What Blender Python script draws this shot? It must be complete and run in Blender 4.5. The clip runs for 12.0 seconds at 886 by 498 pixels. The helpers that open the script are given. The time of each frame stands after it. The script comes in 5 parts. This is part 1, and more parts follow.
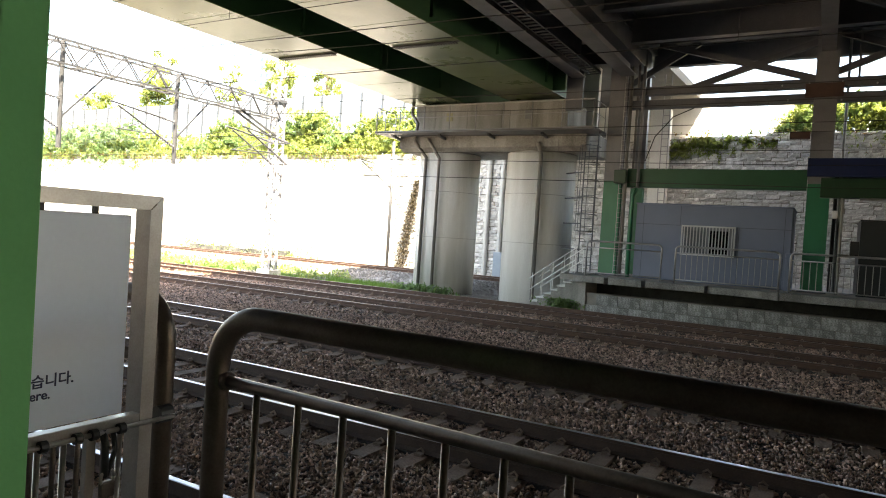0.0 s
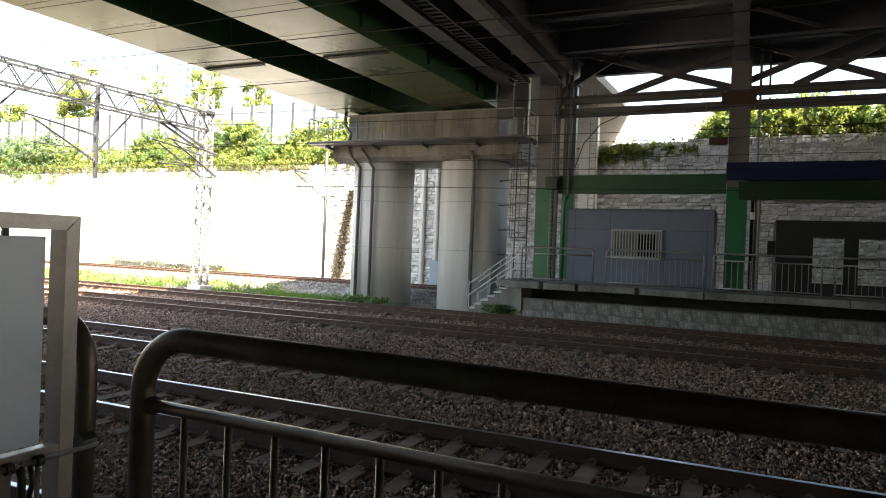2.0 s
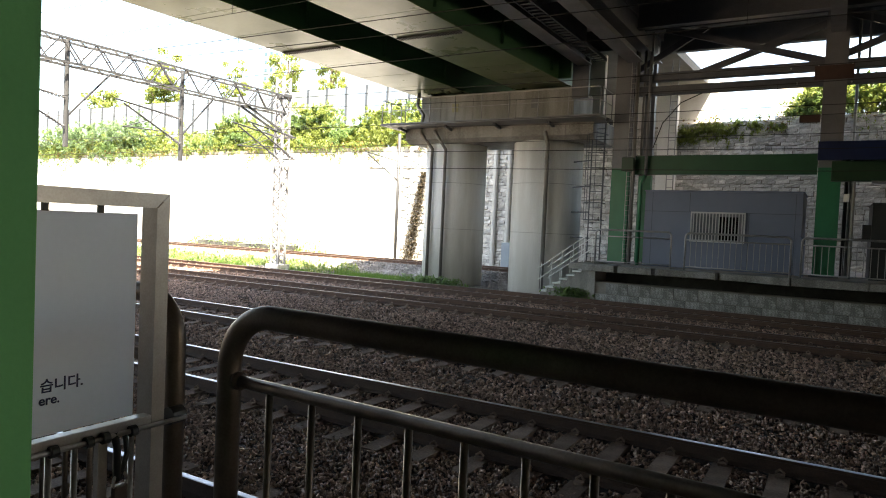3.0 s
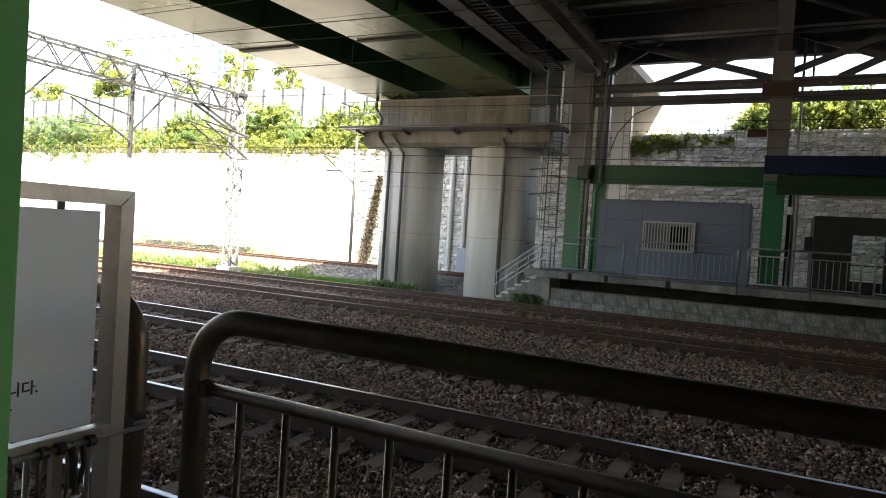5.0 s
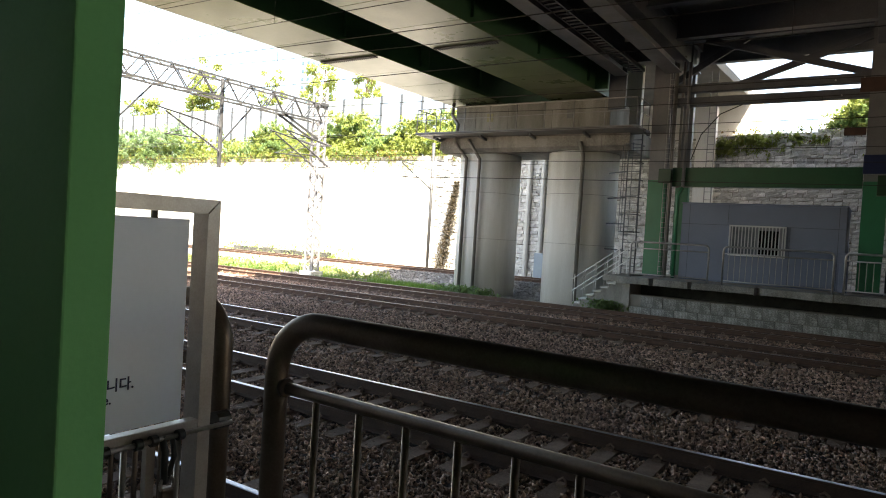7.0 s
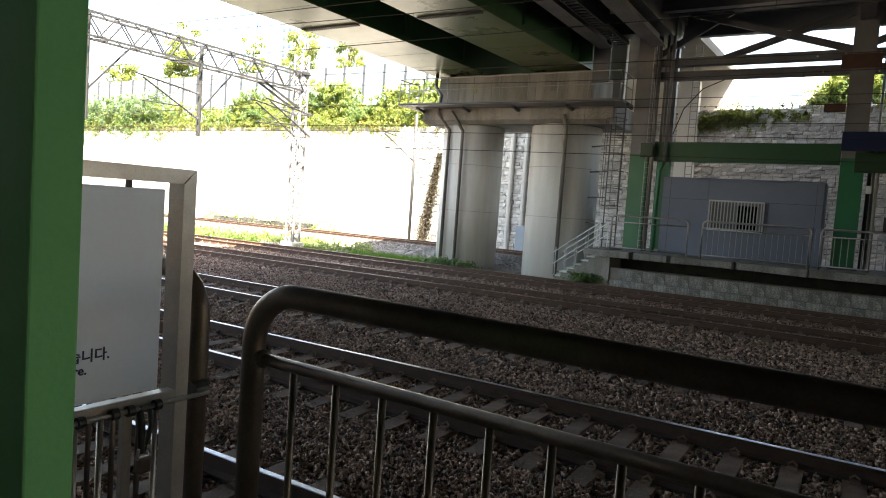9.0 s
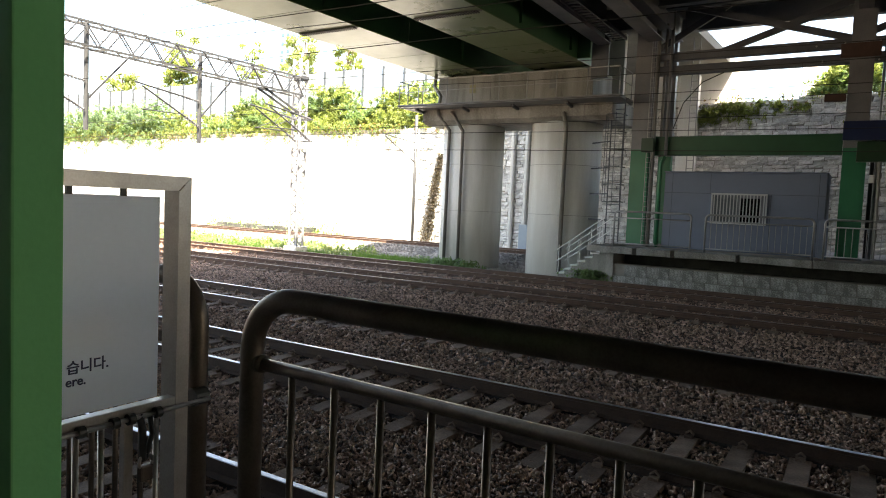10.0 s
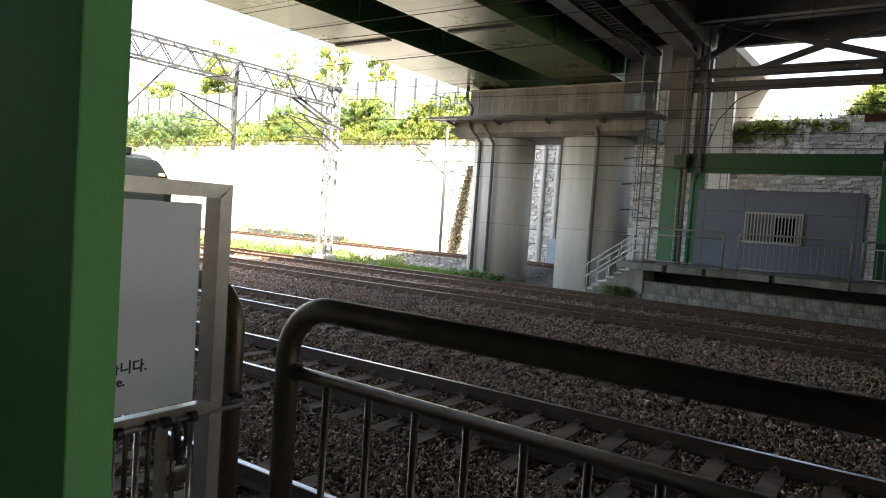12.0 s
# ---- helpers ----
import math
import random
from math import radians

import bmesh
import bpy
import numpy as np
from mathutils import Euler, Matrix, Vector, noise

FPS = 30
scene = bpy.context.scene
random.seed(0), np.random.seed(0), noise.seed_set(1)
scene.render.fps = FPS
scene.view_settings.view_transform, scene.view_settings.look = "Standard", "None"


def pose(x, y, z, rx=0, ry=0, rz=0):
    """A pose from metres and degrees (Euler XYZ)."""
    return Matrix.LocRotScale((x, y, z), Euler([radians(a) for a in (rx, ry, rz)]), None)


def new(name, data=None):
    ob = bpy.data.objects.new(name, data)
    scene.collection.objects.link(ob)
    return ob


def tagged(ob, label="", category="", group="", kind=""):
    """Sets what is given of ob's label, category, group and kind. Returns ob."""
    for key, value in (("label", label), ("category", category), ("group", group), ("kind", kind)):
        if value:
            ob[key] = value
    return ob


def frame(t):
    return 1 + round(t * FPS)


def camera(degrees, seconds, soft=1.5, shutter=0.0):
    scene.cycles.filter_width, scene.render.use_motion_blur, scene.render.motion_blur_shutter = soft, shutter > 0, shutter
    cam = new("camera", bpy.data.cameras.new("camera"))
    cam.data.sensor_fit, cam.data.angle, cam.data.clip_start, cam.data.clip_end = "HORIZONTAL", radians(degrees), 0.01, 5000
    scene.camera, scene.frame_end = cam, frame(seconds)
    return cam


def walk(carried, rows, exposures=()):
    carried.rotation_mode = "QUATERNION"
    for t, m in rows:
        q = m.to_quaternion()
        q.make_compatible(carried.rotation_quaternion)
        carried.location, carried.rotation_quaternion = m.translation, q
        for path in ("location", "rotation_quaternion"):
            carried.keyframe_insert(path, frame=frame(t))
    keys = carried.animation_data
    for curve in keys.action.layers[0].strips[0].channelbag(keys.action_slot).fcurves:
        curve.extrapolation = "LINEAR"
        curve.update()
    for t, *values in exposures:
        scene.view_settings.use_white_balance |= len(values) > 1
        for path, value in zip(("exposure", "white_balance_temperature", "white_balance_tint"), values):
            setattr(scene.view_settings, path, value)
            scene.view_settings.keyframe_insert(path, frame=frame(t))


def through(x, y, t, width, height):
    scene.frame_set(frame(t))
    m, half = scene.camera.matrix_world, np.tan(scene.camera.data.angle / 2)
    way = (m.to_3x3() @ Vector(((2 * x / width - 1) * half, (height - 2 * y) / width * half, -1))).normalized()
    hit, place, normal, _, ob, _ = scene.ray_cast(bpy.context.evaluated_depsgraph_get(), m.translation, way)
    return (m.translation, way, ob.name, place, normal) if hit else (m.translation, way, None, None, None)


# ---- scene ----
cam = camera(67.07, 12.0, soft=1.0)
PATH = [
    (0.0, pose(0.062, -0.025, 2.224, 88.77, -3.68, 29.77)),
    (0.5, pose(0.052, -0.029, 2.233, 90.93, -2.96, 31.37)),
    (1.0, pose(0.058, -0.025, 2.235, 90.43, -3.01, 27.53)),
    (1.5, pose(0.043, -0.008, 2.237, 90.26, -2.62, 24.67)),
    (2.0, pose(0.083, -0.025, 2.236, 89.80, -2.17, 24.34)),
    (2.5, pose(0.060, -0.008, 2.227, 87.97, -2.35, 27.16)),
    (2.7, pose(0.030, 0.014, 2.227, 87.82, -2.50, 28.94)),
    (4.3, pose(0.005, -0.011, 2.230, 88.21, -2.62, 32.09)),
    (4.5, pose(-0.022, -0.005, 2.229, 88.65, -3.39, 29.95)),
    (5.0, pose(-0.067, 0.014, 2.223, 88.60, -3.65, 26.52)),
    (5.5, pose(-0.050, 0.010, 2.229, 89.24, -4.01, 28.75)),
    (6.0, pose(-0.037, 0.016, 2.230, 89.29, -3.94, 29.49)),
    (6.5, pose(-0.036, 0.010, 2.225, 88.75, -3.54, 33.05)),
    (8.5, pose(-0.029, -0.013, 2.230, 88.29, -3.17, 33.02)),
    (9.0, pose(-0.022, 0.005, 2.229, 86.35, -4.01, 31.62)),
    (9.5, pose(0.004, 0.014, 2.228, 87.23, -3.43, 31.84)),
    (10.0, pose(-0.002, 0.019, 2.229, 86.39, -2.48, 31.85)),
    (10.5, pose(-0.025, 0.011, 2.225, 86.46, -3.20, 32.22)),
    (11.0, pose(-0.042, 0.014, 2.231, 86.88, -3.74, 32.28)),
    (11.5, pose(-0.035, 0.015, 2.230, 86.53, -3.73, 32.26)),
    (12.0, pose(-0.032, 0.008, 2.231, 87.25, -3.89, 34.25)),
]
walk(cam, PATH, [(0.0, 3.62, 7900, 9), (0.5, 3.27, 7700, 9), (1.0, 3.02, 7600, 9), (1.5, 3.12, 7700, 9), (6.5, 3.12, 7700, 9), (9.0, 3.2, 7700, 9), (12.0, 3.22, 7700, 9)])

# ---- world and sun ----
SUN_WAY = Vector((-0.48, 0.42, -1.0)).normalized()
world = bpy.data.worlds.new("world")
scene.world = world
world.use_nodes = True
wn = world.node_tree.nodes
sky = wn.new("ShaderNodeTexSky")
sky.sky_type, sky.sun_disc = "NISHITA", False
sky.sun_elevation = math.asin(-SUN_WAY.z)
sky.sun_rotation = math.atan2(-SUN_WAY.x, -SUN_WAY.y)
sky.air_density, sky.dust_density = 1.0, 3.0
world.node_tree.links.new(sky.outputs[0], wn["Background"].inputs[0])
wn["Background"].inputs[1].default_value = 0.135
sun = new("sun", bpy.data.lights.new("sun", "SUN"))
sun.data.energy, sun.data.angle, sun.data.color = 4.7, radians(0.6), (1.0, 0.94, 0.84)
sun.matrix_world = Matrix.Translation((10, -20, 60)) @ SUN_WAY.to_track_quat("-Z", "Y").to_matrix().to_4x4()


# ---- materials ----
def paint(name, colour, second=None, rough=0.6, metal=0.0, scale=3.0, grain=60.0, bump=0.15, amount=0.5, per_object=0.0, streak=0.0, spec=0.5):
    """Procedural surface: two colours mixed at two scales, with fine relief."""
    m = bpy.data.materials.new(name)
    m.use_nodes = True
    nt = m.node_tree
    n, link = nt.nodes, nt.links.new
    b = n["Principled BSDF"]
    second = second or tuple(c * 0.6 for c in colour)
    co = n.new("ShaderNodeTexCoord")
    mp = n.new("ShaderNodeMapping")
    link(co.outputs["Object"], mp.inputs[0])
    if streak:
        mp.inputs["Scale"].default_value = (1, 1, streak)
    big = n.new("ShaderNodeTexNoise")
    big.inputs["Scale"].default_value, big.inputs["Detail"].default_value, big.inputs["Roughness"].default_value = scale, 6, 0.65
    link(mp.outputs[0], big.inputs["Vector"])
    small = n.new("ShaderNodeTexNoise")
    small.inputs["Scale"].default_value, small.inputs["Detail"].default_value = grain, 3
    link(co.outputs["Object"], small.inputs["Vector"])
    mixf = n.new("ShaderNodeMath")
    mixf.operation = "MULTIPLY_ADD"
    link(small.outputs[0], mixf.inputs[0])
    mixf.inputs[1].default_value = 0.5
    link(big.outputs[0], mixf.inputs[2])
    ramp = n.new("ShaderNodeMapRange")
    ramp.inputs[1].default_value, ramp.inputs[2].default_value = 0.5, 1.0
    ramp.inputs[3].default_value, ramp.inputs[4].default_value = 0.0, amount * 2
    link(mixf.outputs[0], ramp.inputs[0])
    mix = n.new("ShaderNodeMix")
    mix.data_type = "RGBA"
    link(ramp.outputs[0], mix.inputs[0])
    mix.inputs[6].default_value, mix.inputs[7].default_value = (*colour, 1), (*second, 1)
    out = mix.outputs[2]
    if per_object:
        info = n.new("ShaderNodeObjectInfo")
        geo = n.new("ShaderNodeNewGeometry")
        add = n.new("ShaderNodeMath")
        add.operation = "ADD"
        link(info.outputs["Random"], add.inputs[0])
        link(geo.outputs["Random Per Island"], add.inputs[1])
        fr = n.new("ShaderNodeMath")
        fr.operation = "FRACT"
        link(add.outputs[0], fr.inputs[0])
        mr = n.new("ShaderNodeMapRange")
        mr.inputs[3].default_value, mr.inputs[4].default_value = 1 - per_object, 1 + per_object
        link(fr.outputs[0], mr.inputs[0])
        hsv = n.new("ShaderNodeHueSaturation")
        link(mr.outputs[0], hsv.inputs["Value"])
        link(out, hsv.inputs["Color"])
        out = hsv.outputs[0]
    link(out, b.inputs["Base Color"])
    rr = n.new("ShaderNodeMapRange")
    rr.inputs[3].default_value, rr.inputs[4].default_value = max(0.05, rough - 0.12), min(1, rough + 0.12)
    link(big.outputs[0], rr.inputs[0])
    link(rr.outputs[0], b.inputs["Roughness"])
    b.inputs["Metallic"].default_value = metal
    b.inputs["Specular IOR Level"].default_value = spec
    if bump:
        bp = n.new("ShaderNodeBump")
        bp.inputs["Strength"].default_value, bp.inputs["Distance"].default_value = bump, 0.02
        link(mixf.outputs[0], bp.inputs["Height"])
        link(bp.outputs[0], b.inputs["Normal"])
    return m


def leafy(name, colour, second):
    m = paint(name, colour, second, 0.55, 0, 0.5, 8, 0, 0.6, per_object=0.35, spec=0.3)
    b = m.node_tree.nodes["Principled BSDF"]
    tr = m.node_tree.nodes.new("ShaderNodeBsdfTranslucent")
    tr.inputs[0].default_value = (colour[0] * 1.6, colour[1] * 1.5, colour[2], 1)
    mx = m.node_tree.nodes.new("ShaderNodeMixShader")
    mx.inputs[0].default_value = 0.4
    m.node_tree.links.new(b.outputs[0], mx.inputs[1])
    m.node_tree.links.new(tr.outputs[0], mx.inputs[2])
    m.node_tree.links.new(mx.outputs[0], m.node_tree.nodes["Material Output"].inputs[0])
    return m


def glassy(name, colour, rough=0.05, through=0.8):
    m = bpy.data.materials.new(name)
    m.use_nodes = True
    n, link = m.node_tree.nodes, m.node_tree.links.new
    b = n["Principled BSDF"]
    b.inputs["Base Color"].default_value, b.inputs["Roughness"].default_value = (*colour, 1), rough
    clear = n.new("ShaderNodeBsdfTransparent")
    clear.inputs[0].default_value = (*[min(1, c * 1.1 + 0.2) for c in colour], 1)
    mx = n.new("ShaderNodeMixShader")
    mx.inputs[0].default_value = 1 - through
    link(clear.outputs[0], mx.inputs[1])
    link(b.outputs[0], mx.inputs[2])
    link(mx.outputs[0], n["Material Output"].inputs[0])
    return m


STONE_BALLAST = paint("ballast_stone", (0.15, 0.087, 0.062), (0.43, 0.295, 0.220), 0.8, 0, 4, 90, 0.2, 0.5, per_object=0.8)
# Bed coloured near-black to stand for shade in gaps between loose stones.
BED_GAP_SHADE = paint("ballast_bed_gap_shade", (0.016, 0.0105, 0.008), (0.05, 0.034, 0.026), 0.9, 0, 1.3, 28, 1.0, 0.7)
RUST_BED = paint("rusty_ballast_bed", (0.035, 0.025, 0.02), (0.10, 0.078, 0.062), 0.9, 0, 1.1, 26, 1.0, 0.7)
PALE_BED = paint("pale_ballast", (0.33, 0.315, 0.295), (0.16, 0.15, 0.14), 0.9, 0, 1.5, 20, 1.0, 0.6)
SOIL = paint("soil", (0.40, 0.34, 0.25), (0.27, 0.22, 0.16), 0.95, 0, 0.8, 12, 0.6, 0.6)
CONCRETE = paint("concrete", (0.82, 0.825, 0.80), (0.58, 0.57, 0.53), 0.8, 0, 1.1, 45, 0.05, 0.7, streak=0.12)
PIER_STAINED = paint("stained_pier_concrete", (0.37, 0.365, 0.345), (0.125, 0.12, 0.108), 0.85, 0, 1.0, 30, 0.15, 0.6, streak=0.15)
CONCRETE_OLD = paint("weathered_concrete", (0.36, 0.345, 0.31), (0.16, 0.15, 0.13), 0.85, 0, 1.1, 30, 0.25, 0.6, streak=0.3)
BLOCK = paint("concrete_block", (0.58, 0.58, 0.55), (0.15, 0.15, 0.14), 0.85, 0, 1.6, 30, 0.3, 0.75, per_object=0.2, streak=0.4)
SLEEPER = paint("sleeper_concrete", (0.31, 0.225, 0.175), (0.15, 0.105, 0.08), 0.9, 0, 3, 50, 0.35, 0.6, per_object=0.2, spec=0.15)
RAIL = paint("rail_side", (0.045, 0.026, 0.019), (0.085, 0.052, 0.037), 0.8, 0.1, 5, 60, 0.2, 0.6)
RAIL_RUSTY = paint("rusty_rail", (0.058, 0.033, 0.023), (0.11, 0.062, 0.042), 0.75, 0.15, 5, 60, 0.2, 0.6)
RAIL_HEAD = paint("polished_rail_head", (0.46, 0.47, 0.51), (0.34, 0.34, 0.37), 0.32, 1.0, 3, 30, 0.02, 0.4)
RAIL_HEAD_DULL = paint("dull_rail_head", (0.30, 0.25, 0.22), (0.18, 0.13, 0.10), 0.42, 0.8, 3, 30, 0.05, 0.5)
WALL_STONE = paint("wall_stone", (0.66, 0.66, 0.635), (0.36, 0.355, 0.335), 0.88, 0, 3.4, 18, 1.0, 0.65, per_object=0.22)
MORTAR = paint("wall_joint", (0.27, 0.25, 0.22), (0.16, 0.145, 0.125), 0.95, 0, 2, 30, 0.3, 0.5)
PALE_STONE = paint("pale_render", (0.76, 0.76, 0.74), (0.58, 0.57, 0.54), 0.85, 0, 1.0, 25, 0.15, 0.5, streak=0.3)
GIRDER_UNDER = paint("girder_soffit_paint", (0.110, 0.150, 0.066), (0.078, 0.110, 0.048), 0.30, 0, 0.5, 12, 0.012, 0.5, per_object=0.10, spec=0.20)
GIRDER_GREEN = paint("girder_green_paint", (0.036, 0.105, 0.046), (0.026, 0.075, 0.034), 0.5, 0, 0.5, 14, 0.03, 0.4, spec=0.3)
DECK_GREY = paint("deck_underside", (0.22, 0.215, 0.20), (0.13, 0.125, 0.115), 0.8, 0, 0.6, 20, 0.1, 0.5)
STEEL_DARK = paint("dark_bridge_steel", (0.105, 0.112, 0.125), (0.065, 0.070, 0.080), 0.55, 0.1, 1.0, 30, 0.08, 0.5)
STEEL_GREY = paint("grey_steel_paint", (0.18, 0.182, 0.19), (0.115, 0.117, 0.125), 0.5, 0.1, 1.2, 30, 0.06, 0.5)
STEEL_GALV = paint("galvanised_steel", (0.36, 0.36, 0.36), (0.24, 0.24, 0.24), 0.45, 0.7, 4, 60, 0.05, 0.5)
# Lighter copy of the mast grey, with sunlight put into the colour.
MAST_SUNLIT = paint("mast_sunlit_grey", (0.29, 0.29, 0.305), (0.19, 0.19, 0.20), 0.5, 0.2, 4, 60, 0.05, 0.5)
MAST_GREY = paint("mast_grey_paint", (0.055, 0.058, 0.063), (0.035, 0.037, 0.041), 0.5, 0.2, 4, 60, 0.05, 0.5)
GREEN = paint("green_steel_paint", (0.022, 0.165, 0.078), (0.015, 0.115, 0.055), 0.42, 0, 1.0, 40, 0.04, 0.45)
BEAM_GREEN = paint("beam_green_paint", (0.014, 0.085, 0.036), (0.010, 0.060, 0.026), 0.45, 0, 1.0, 40, 0.04, 0.45)
GREEN_DARK = paint("deep_green_paint", (0.012, 0.045, 0.018), (0.008, 0.03, 0.012), 0.45, 0, 1.0, 40, 0.04, 0.45)
POST_GREEN = paint("post_green_paint", (0.165, 0.44, 0.18), (0.14, 0.385, 0.155), 0.7, 0, 5, 120, 0.05, 0.4, spec=0.05)
NAVY = paint("navy_fascia", (0.008, 0.017, 0.065), (0.006, 0.012, 0.045), 0.4, 0, 1, 40, 0.02, 0.4)
HUT_GREY = paint("hut_blue_grey_panel", (0.140, 0.170, 0.235), (0.110, 0.135, 0.190), 0.55, 0, 0.7, 40, 0.03, 0.4)
KIOSK = paint("charcoal_panel", (0.018, 0.022, 0.022), (0.012, 0.014, 0.014), 0.5, 0, 0.8, 40, 0.03, 0.4)
WHITE_METAL = paint("white_painted_metal", (0.72, 0.72, 0.70), (0.52, 0.52, 0.50), 0.45, 0.1, 4, 50, 0.03, 0.4)
STAINLESS = paint("brushed_stainless", (0.47, 0.425, 0.385), (0.33, 0.295, 0.265), 0.36, 0.8, 8, 150, 0.03, 0.5)
STAINLESS_DARK = paint("dark_stainless_tube", (0.185, 0.142, 0.115), (0.105, 0.08, 0.063), 0.42, 0.8, 7, 140, 0.05, 0.55)
BLACK_STEEL = paint("black_steel", (0.03, 0.03, 0.03), (0.05, 0.045, 0.04), 0.5, 0.4, 5, 60, 0.05, 0.5)
BOARD = paint("white_sign_board", (0.78, 0.83, 0.96), (0.72, 0.77, 0.90), 0.4, 0, 2.5, 60, 0.01, 0.4)
BAR_PAINT = paint("pale_grey_bar_paint", (0.52, 0.54, 0.55), (0.40, 0.42, 0.43), 0.5, 0.1, 4, 50, 0.03, 0.4)
WINDOW_SASH = paint("grey_window_sash", (0.20, 0.215, 0.235), (0.15, 0.16, 0.18), 0.5, 0.2, 3, 40, 0.02, 0.4)
SASH_GLASS = paint("frosted_pane", (0.16, 0.175, 0.19), (0.12, 0.13, 0.145), 0.25, 0, 1, 30, 0, 0.4)
# Dark kerb stone; also painted shade below the far platform edge.
KERB_RECESS_DARK = paint("dark_kerb_and_recess_shade", (0.06, 0.06, 0.055), (0.03, 0.032, 0.028), 0.9, 0, 3, 30, 0.4, 0.6, per_object=0.3)
# Dark tone for the added wall that keeps light out from behind.
BLOCKER_DARK = paint("dark_light_blocker", (0.055, 0.055, 0.058), (0.035, 0.035, 0.038), 0.6, 0, 0.8, 30, 0.05, 0.5)
INK = paint("navy_ink", (0.010, 0.015, 0.085), (0.008, 0.011, 0.06), 0.5, 0, 5, 60, 0, 0.4)
WIRE = paint("weathered_wire", (0.025, 0.025, 0.025), (0.04, 0.035, 0.03), 0.9, 0.0, 5, 60, 0, 0.4)
CERAMIC = paint("grey_insulator", (0.09, 0.09, 0.095), (0.06, 0.06, 0.065), 0.25, 0, 5, 60, 0, 0.4)
RUST_RED = paint("red_oxide_plate", (0.075, 0.036, 0.026), (0.05, 0.027, 0.02), 0.7, 0.1, 5, 60, 0.1, 0.5)
PAVING = paint("platform_paving", (0.33, 0.29, 0.26), (0.22, 0.19, 0.17), 0.8, 0, 2, 50, 0.1, 0.5)
PIPE = paint("grey_downpipe", (0.20, 0.19, 0.175), (0.12, 0.115, 0.105), 0.55, 0.2, 3, 50, 0.05, 0.5)
PIPE_PALE = paint("pale_downpipe", (0.50, 0.50, 0.48), (0.36, 0.36, 0.34), 0.5, 0.1, 3, 50, 0.05, 0.5)
BARRIER_FRAME = paint("barrier_post_paint", (0.05, 0.06, 0.07), (0.035, 0.04, 0.05), 0.5, 0.2, 3, 40, 0.03, 0.4)
BARRIER_PANEL = glassy("clear_barrier_panel", (0.42, 0.47, 0.52), 0.15, 0.6)
GLASS = glassy("window_glass", (0.66, 0.70, 0.70), 0.05, 0.93)
DARK_GLASS = paint("dark_windscreen", (0.004, 0.006, 0.006), (0.007, 0.009, 0.009), 0.3, 0, 1, 20, 0, 0.5, spec=0.06)
TRAIN_WHITE = paint("train_white_paint", (0.20, 0.205, 0.215), (0.15, 0.155, 0.165), 0.35, 0, 1.5, 40, 0.02, 0.4)
TRAIN_ROOF = paint("train_roof_paint", (0.017, 0.018, 0.021), (0.012, 0.013, 0.016), 0.5, 0, 1.5, 40, 0.02, 0.4, spec=0.2)
TRAIN_BLUE = paint("train_blue_paint", (0.04, 0.08, 0.20), (0.03, 0.06, 0.15), 0.35, 0, 1.5, 40, 0.02, 0.4)
TRAIN_GREY = paint("train_underframe", (0.06, 0.06, 0.06), (0.10, 0.09, 0.08), 0.6, 0.3, 2, 40, 0.1, 0.5)
AMBER = paint("amber_lens", (0.65, 0.50, 0.28), (0.5, 0.38, 0.2), 0.25, 0, 3, 40, 0, 0.4)
BOX_BLUE = paint("blue_grey_cabinet", (0.28, 0.33, 0.37), (0.21, 0.25, 0.29), 0.5, 0.1, 2, 40, 0.02, 0.4)
YELLOW = paint("yellow_notice", (0.30, 0.28, 0.16), (0.22, 0.2, 0.12), 0.5, 0, 4, 40, 0, 0.4)
BARK = paint("bark", (0.16, 0.12, 0.085), (0.09, 0.07, 0.05), 0.9, 0, 3, 30, 0.5, 0.6)
LEAF_BRIGHT = leafy("bright_leaves", (0.215, 0.265, 0.095), (0.14, 0.19, 0.06))
LEAF_DEEP = leafy("deep_leaves", (0.14, 0.22, 0.10), (0.08, 0.135, 0.06))
LEAF_DUSTY = leafy("dusty_leaves", (0.15, 0.225, 0.14), (0.10, 0.16, 0.095))
TOOTHING_BROWN = leafy("toothing_brown", (0.12, 0.105, 0.09), (0.07, 0.06, 0.05))
LEAF_DRY = leafy("dry_vine", (0.20, 0.13, 0.06), (0.13, 0.085, 0.04))
GRASS = leafy("grass_blades", (0.10, 0.19, 0.045), (0.07, 0.13, 0.03))
TOWER = paint("pale_tower_wall", (0.24, 0.31, 0.34), (0.2, 0.27, 0.3), 0.6, 0, 0.2, 4, 0.02, 0.4)
TOWER_GLASS = paint("tower_window", (0.05, 0.09, 0.11), (0.04, 0.07, 0.09), 0.2, 0, 0.3, 4, 0, 0.4)


# ---- mesh helpers ----
def finish(bm, name, mat, smooth=False):
    me = bpy.data.meshes.new(name)
    bm.normal_update()
    bm.to_mesh(me)
    bm.free()
    me.materials.append(mat)
    if smooth:
        for p in me.polygons:
            p.use_smooth = True
    return me


def part(name, bm, material, parent=None, label="", smooth=False, m=None):
    ob = new(name, finish(bm, name, material, smooth))
    if parent:
        ob.parent = parent
    if m:
        ob.matrix_basis = m
    return tagged(ob, label)


def share(name, me, parent, m):
    ob = new(name, me)
    ob.parent = parent
    ob.matrix_basis = m
    return ob


def thing(name, label, category, m=None, group="", kind=""):
    ob = new(name)
    ob.empty_display_size = 0.2
    if m:
        ob.matrix_basis = m
    return tagged(ob, label, category, group, kind)


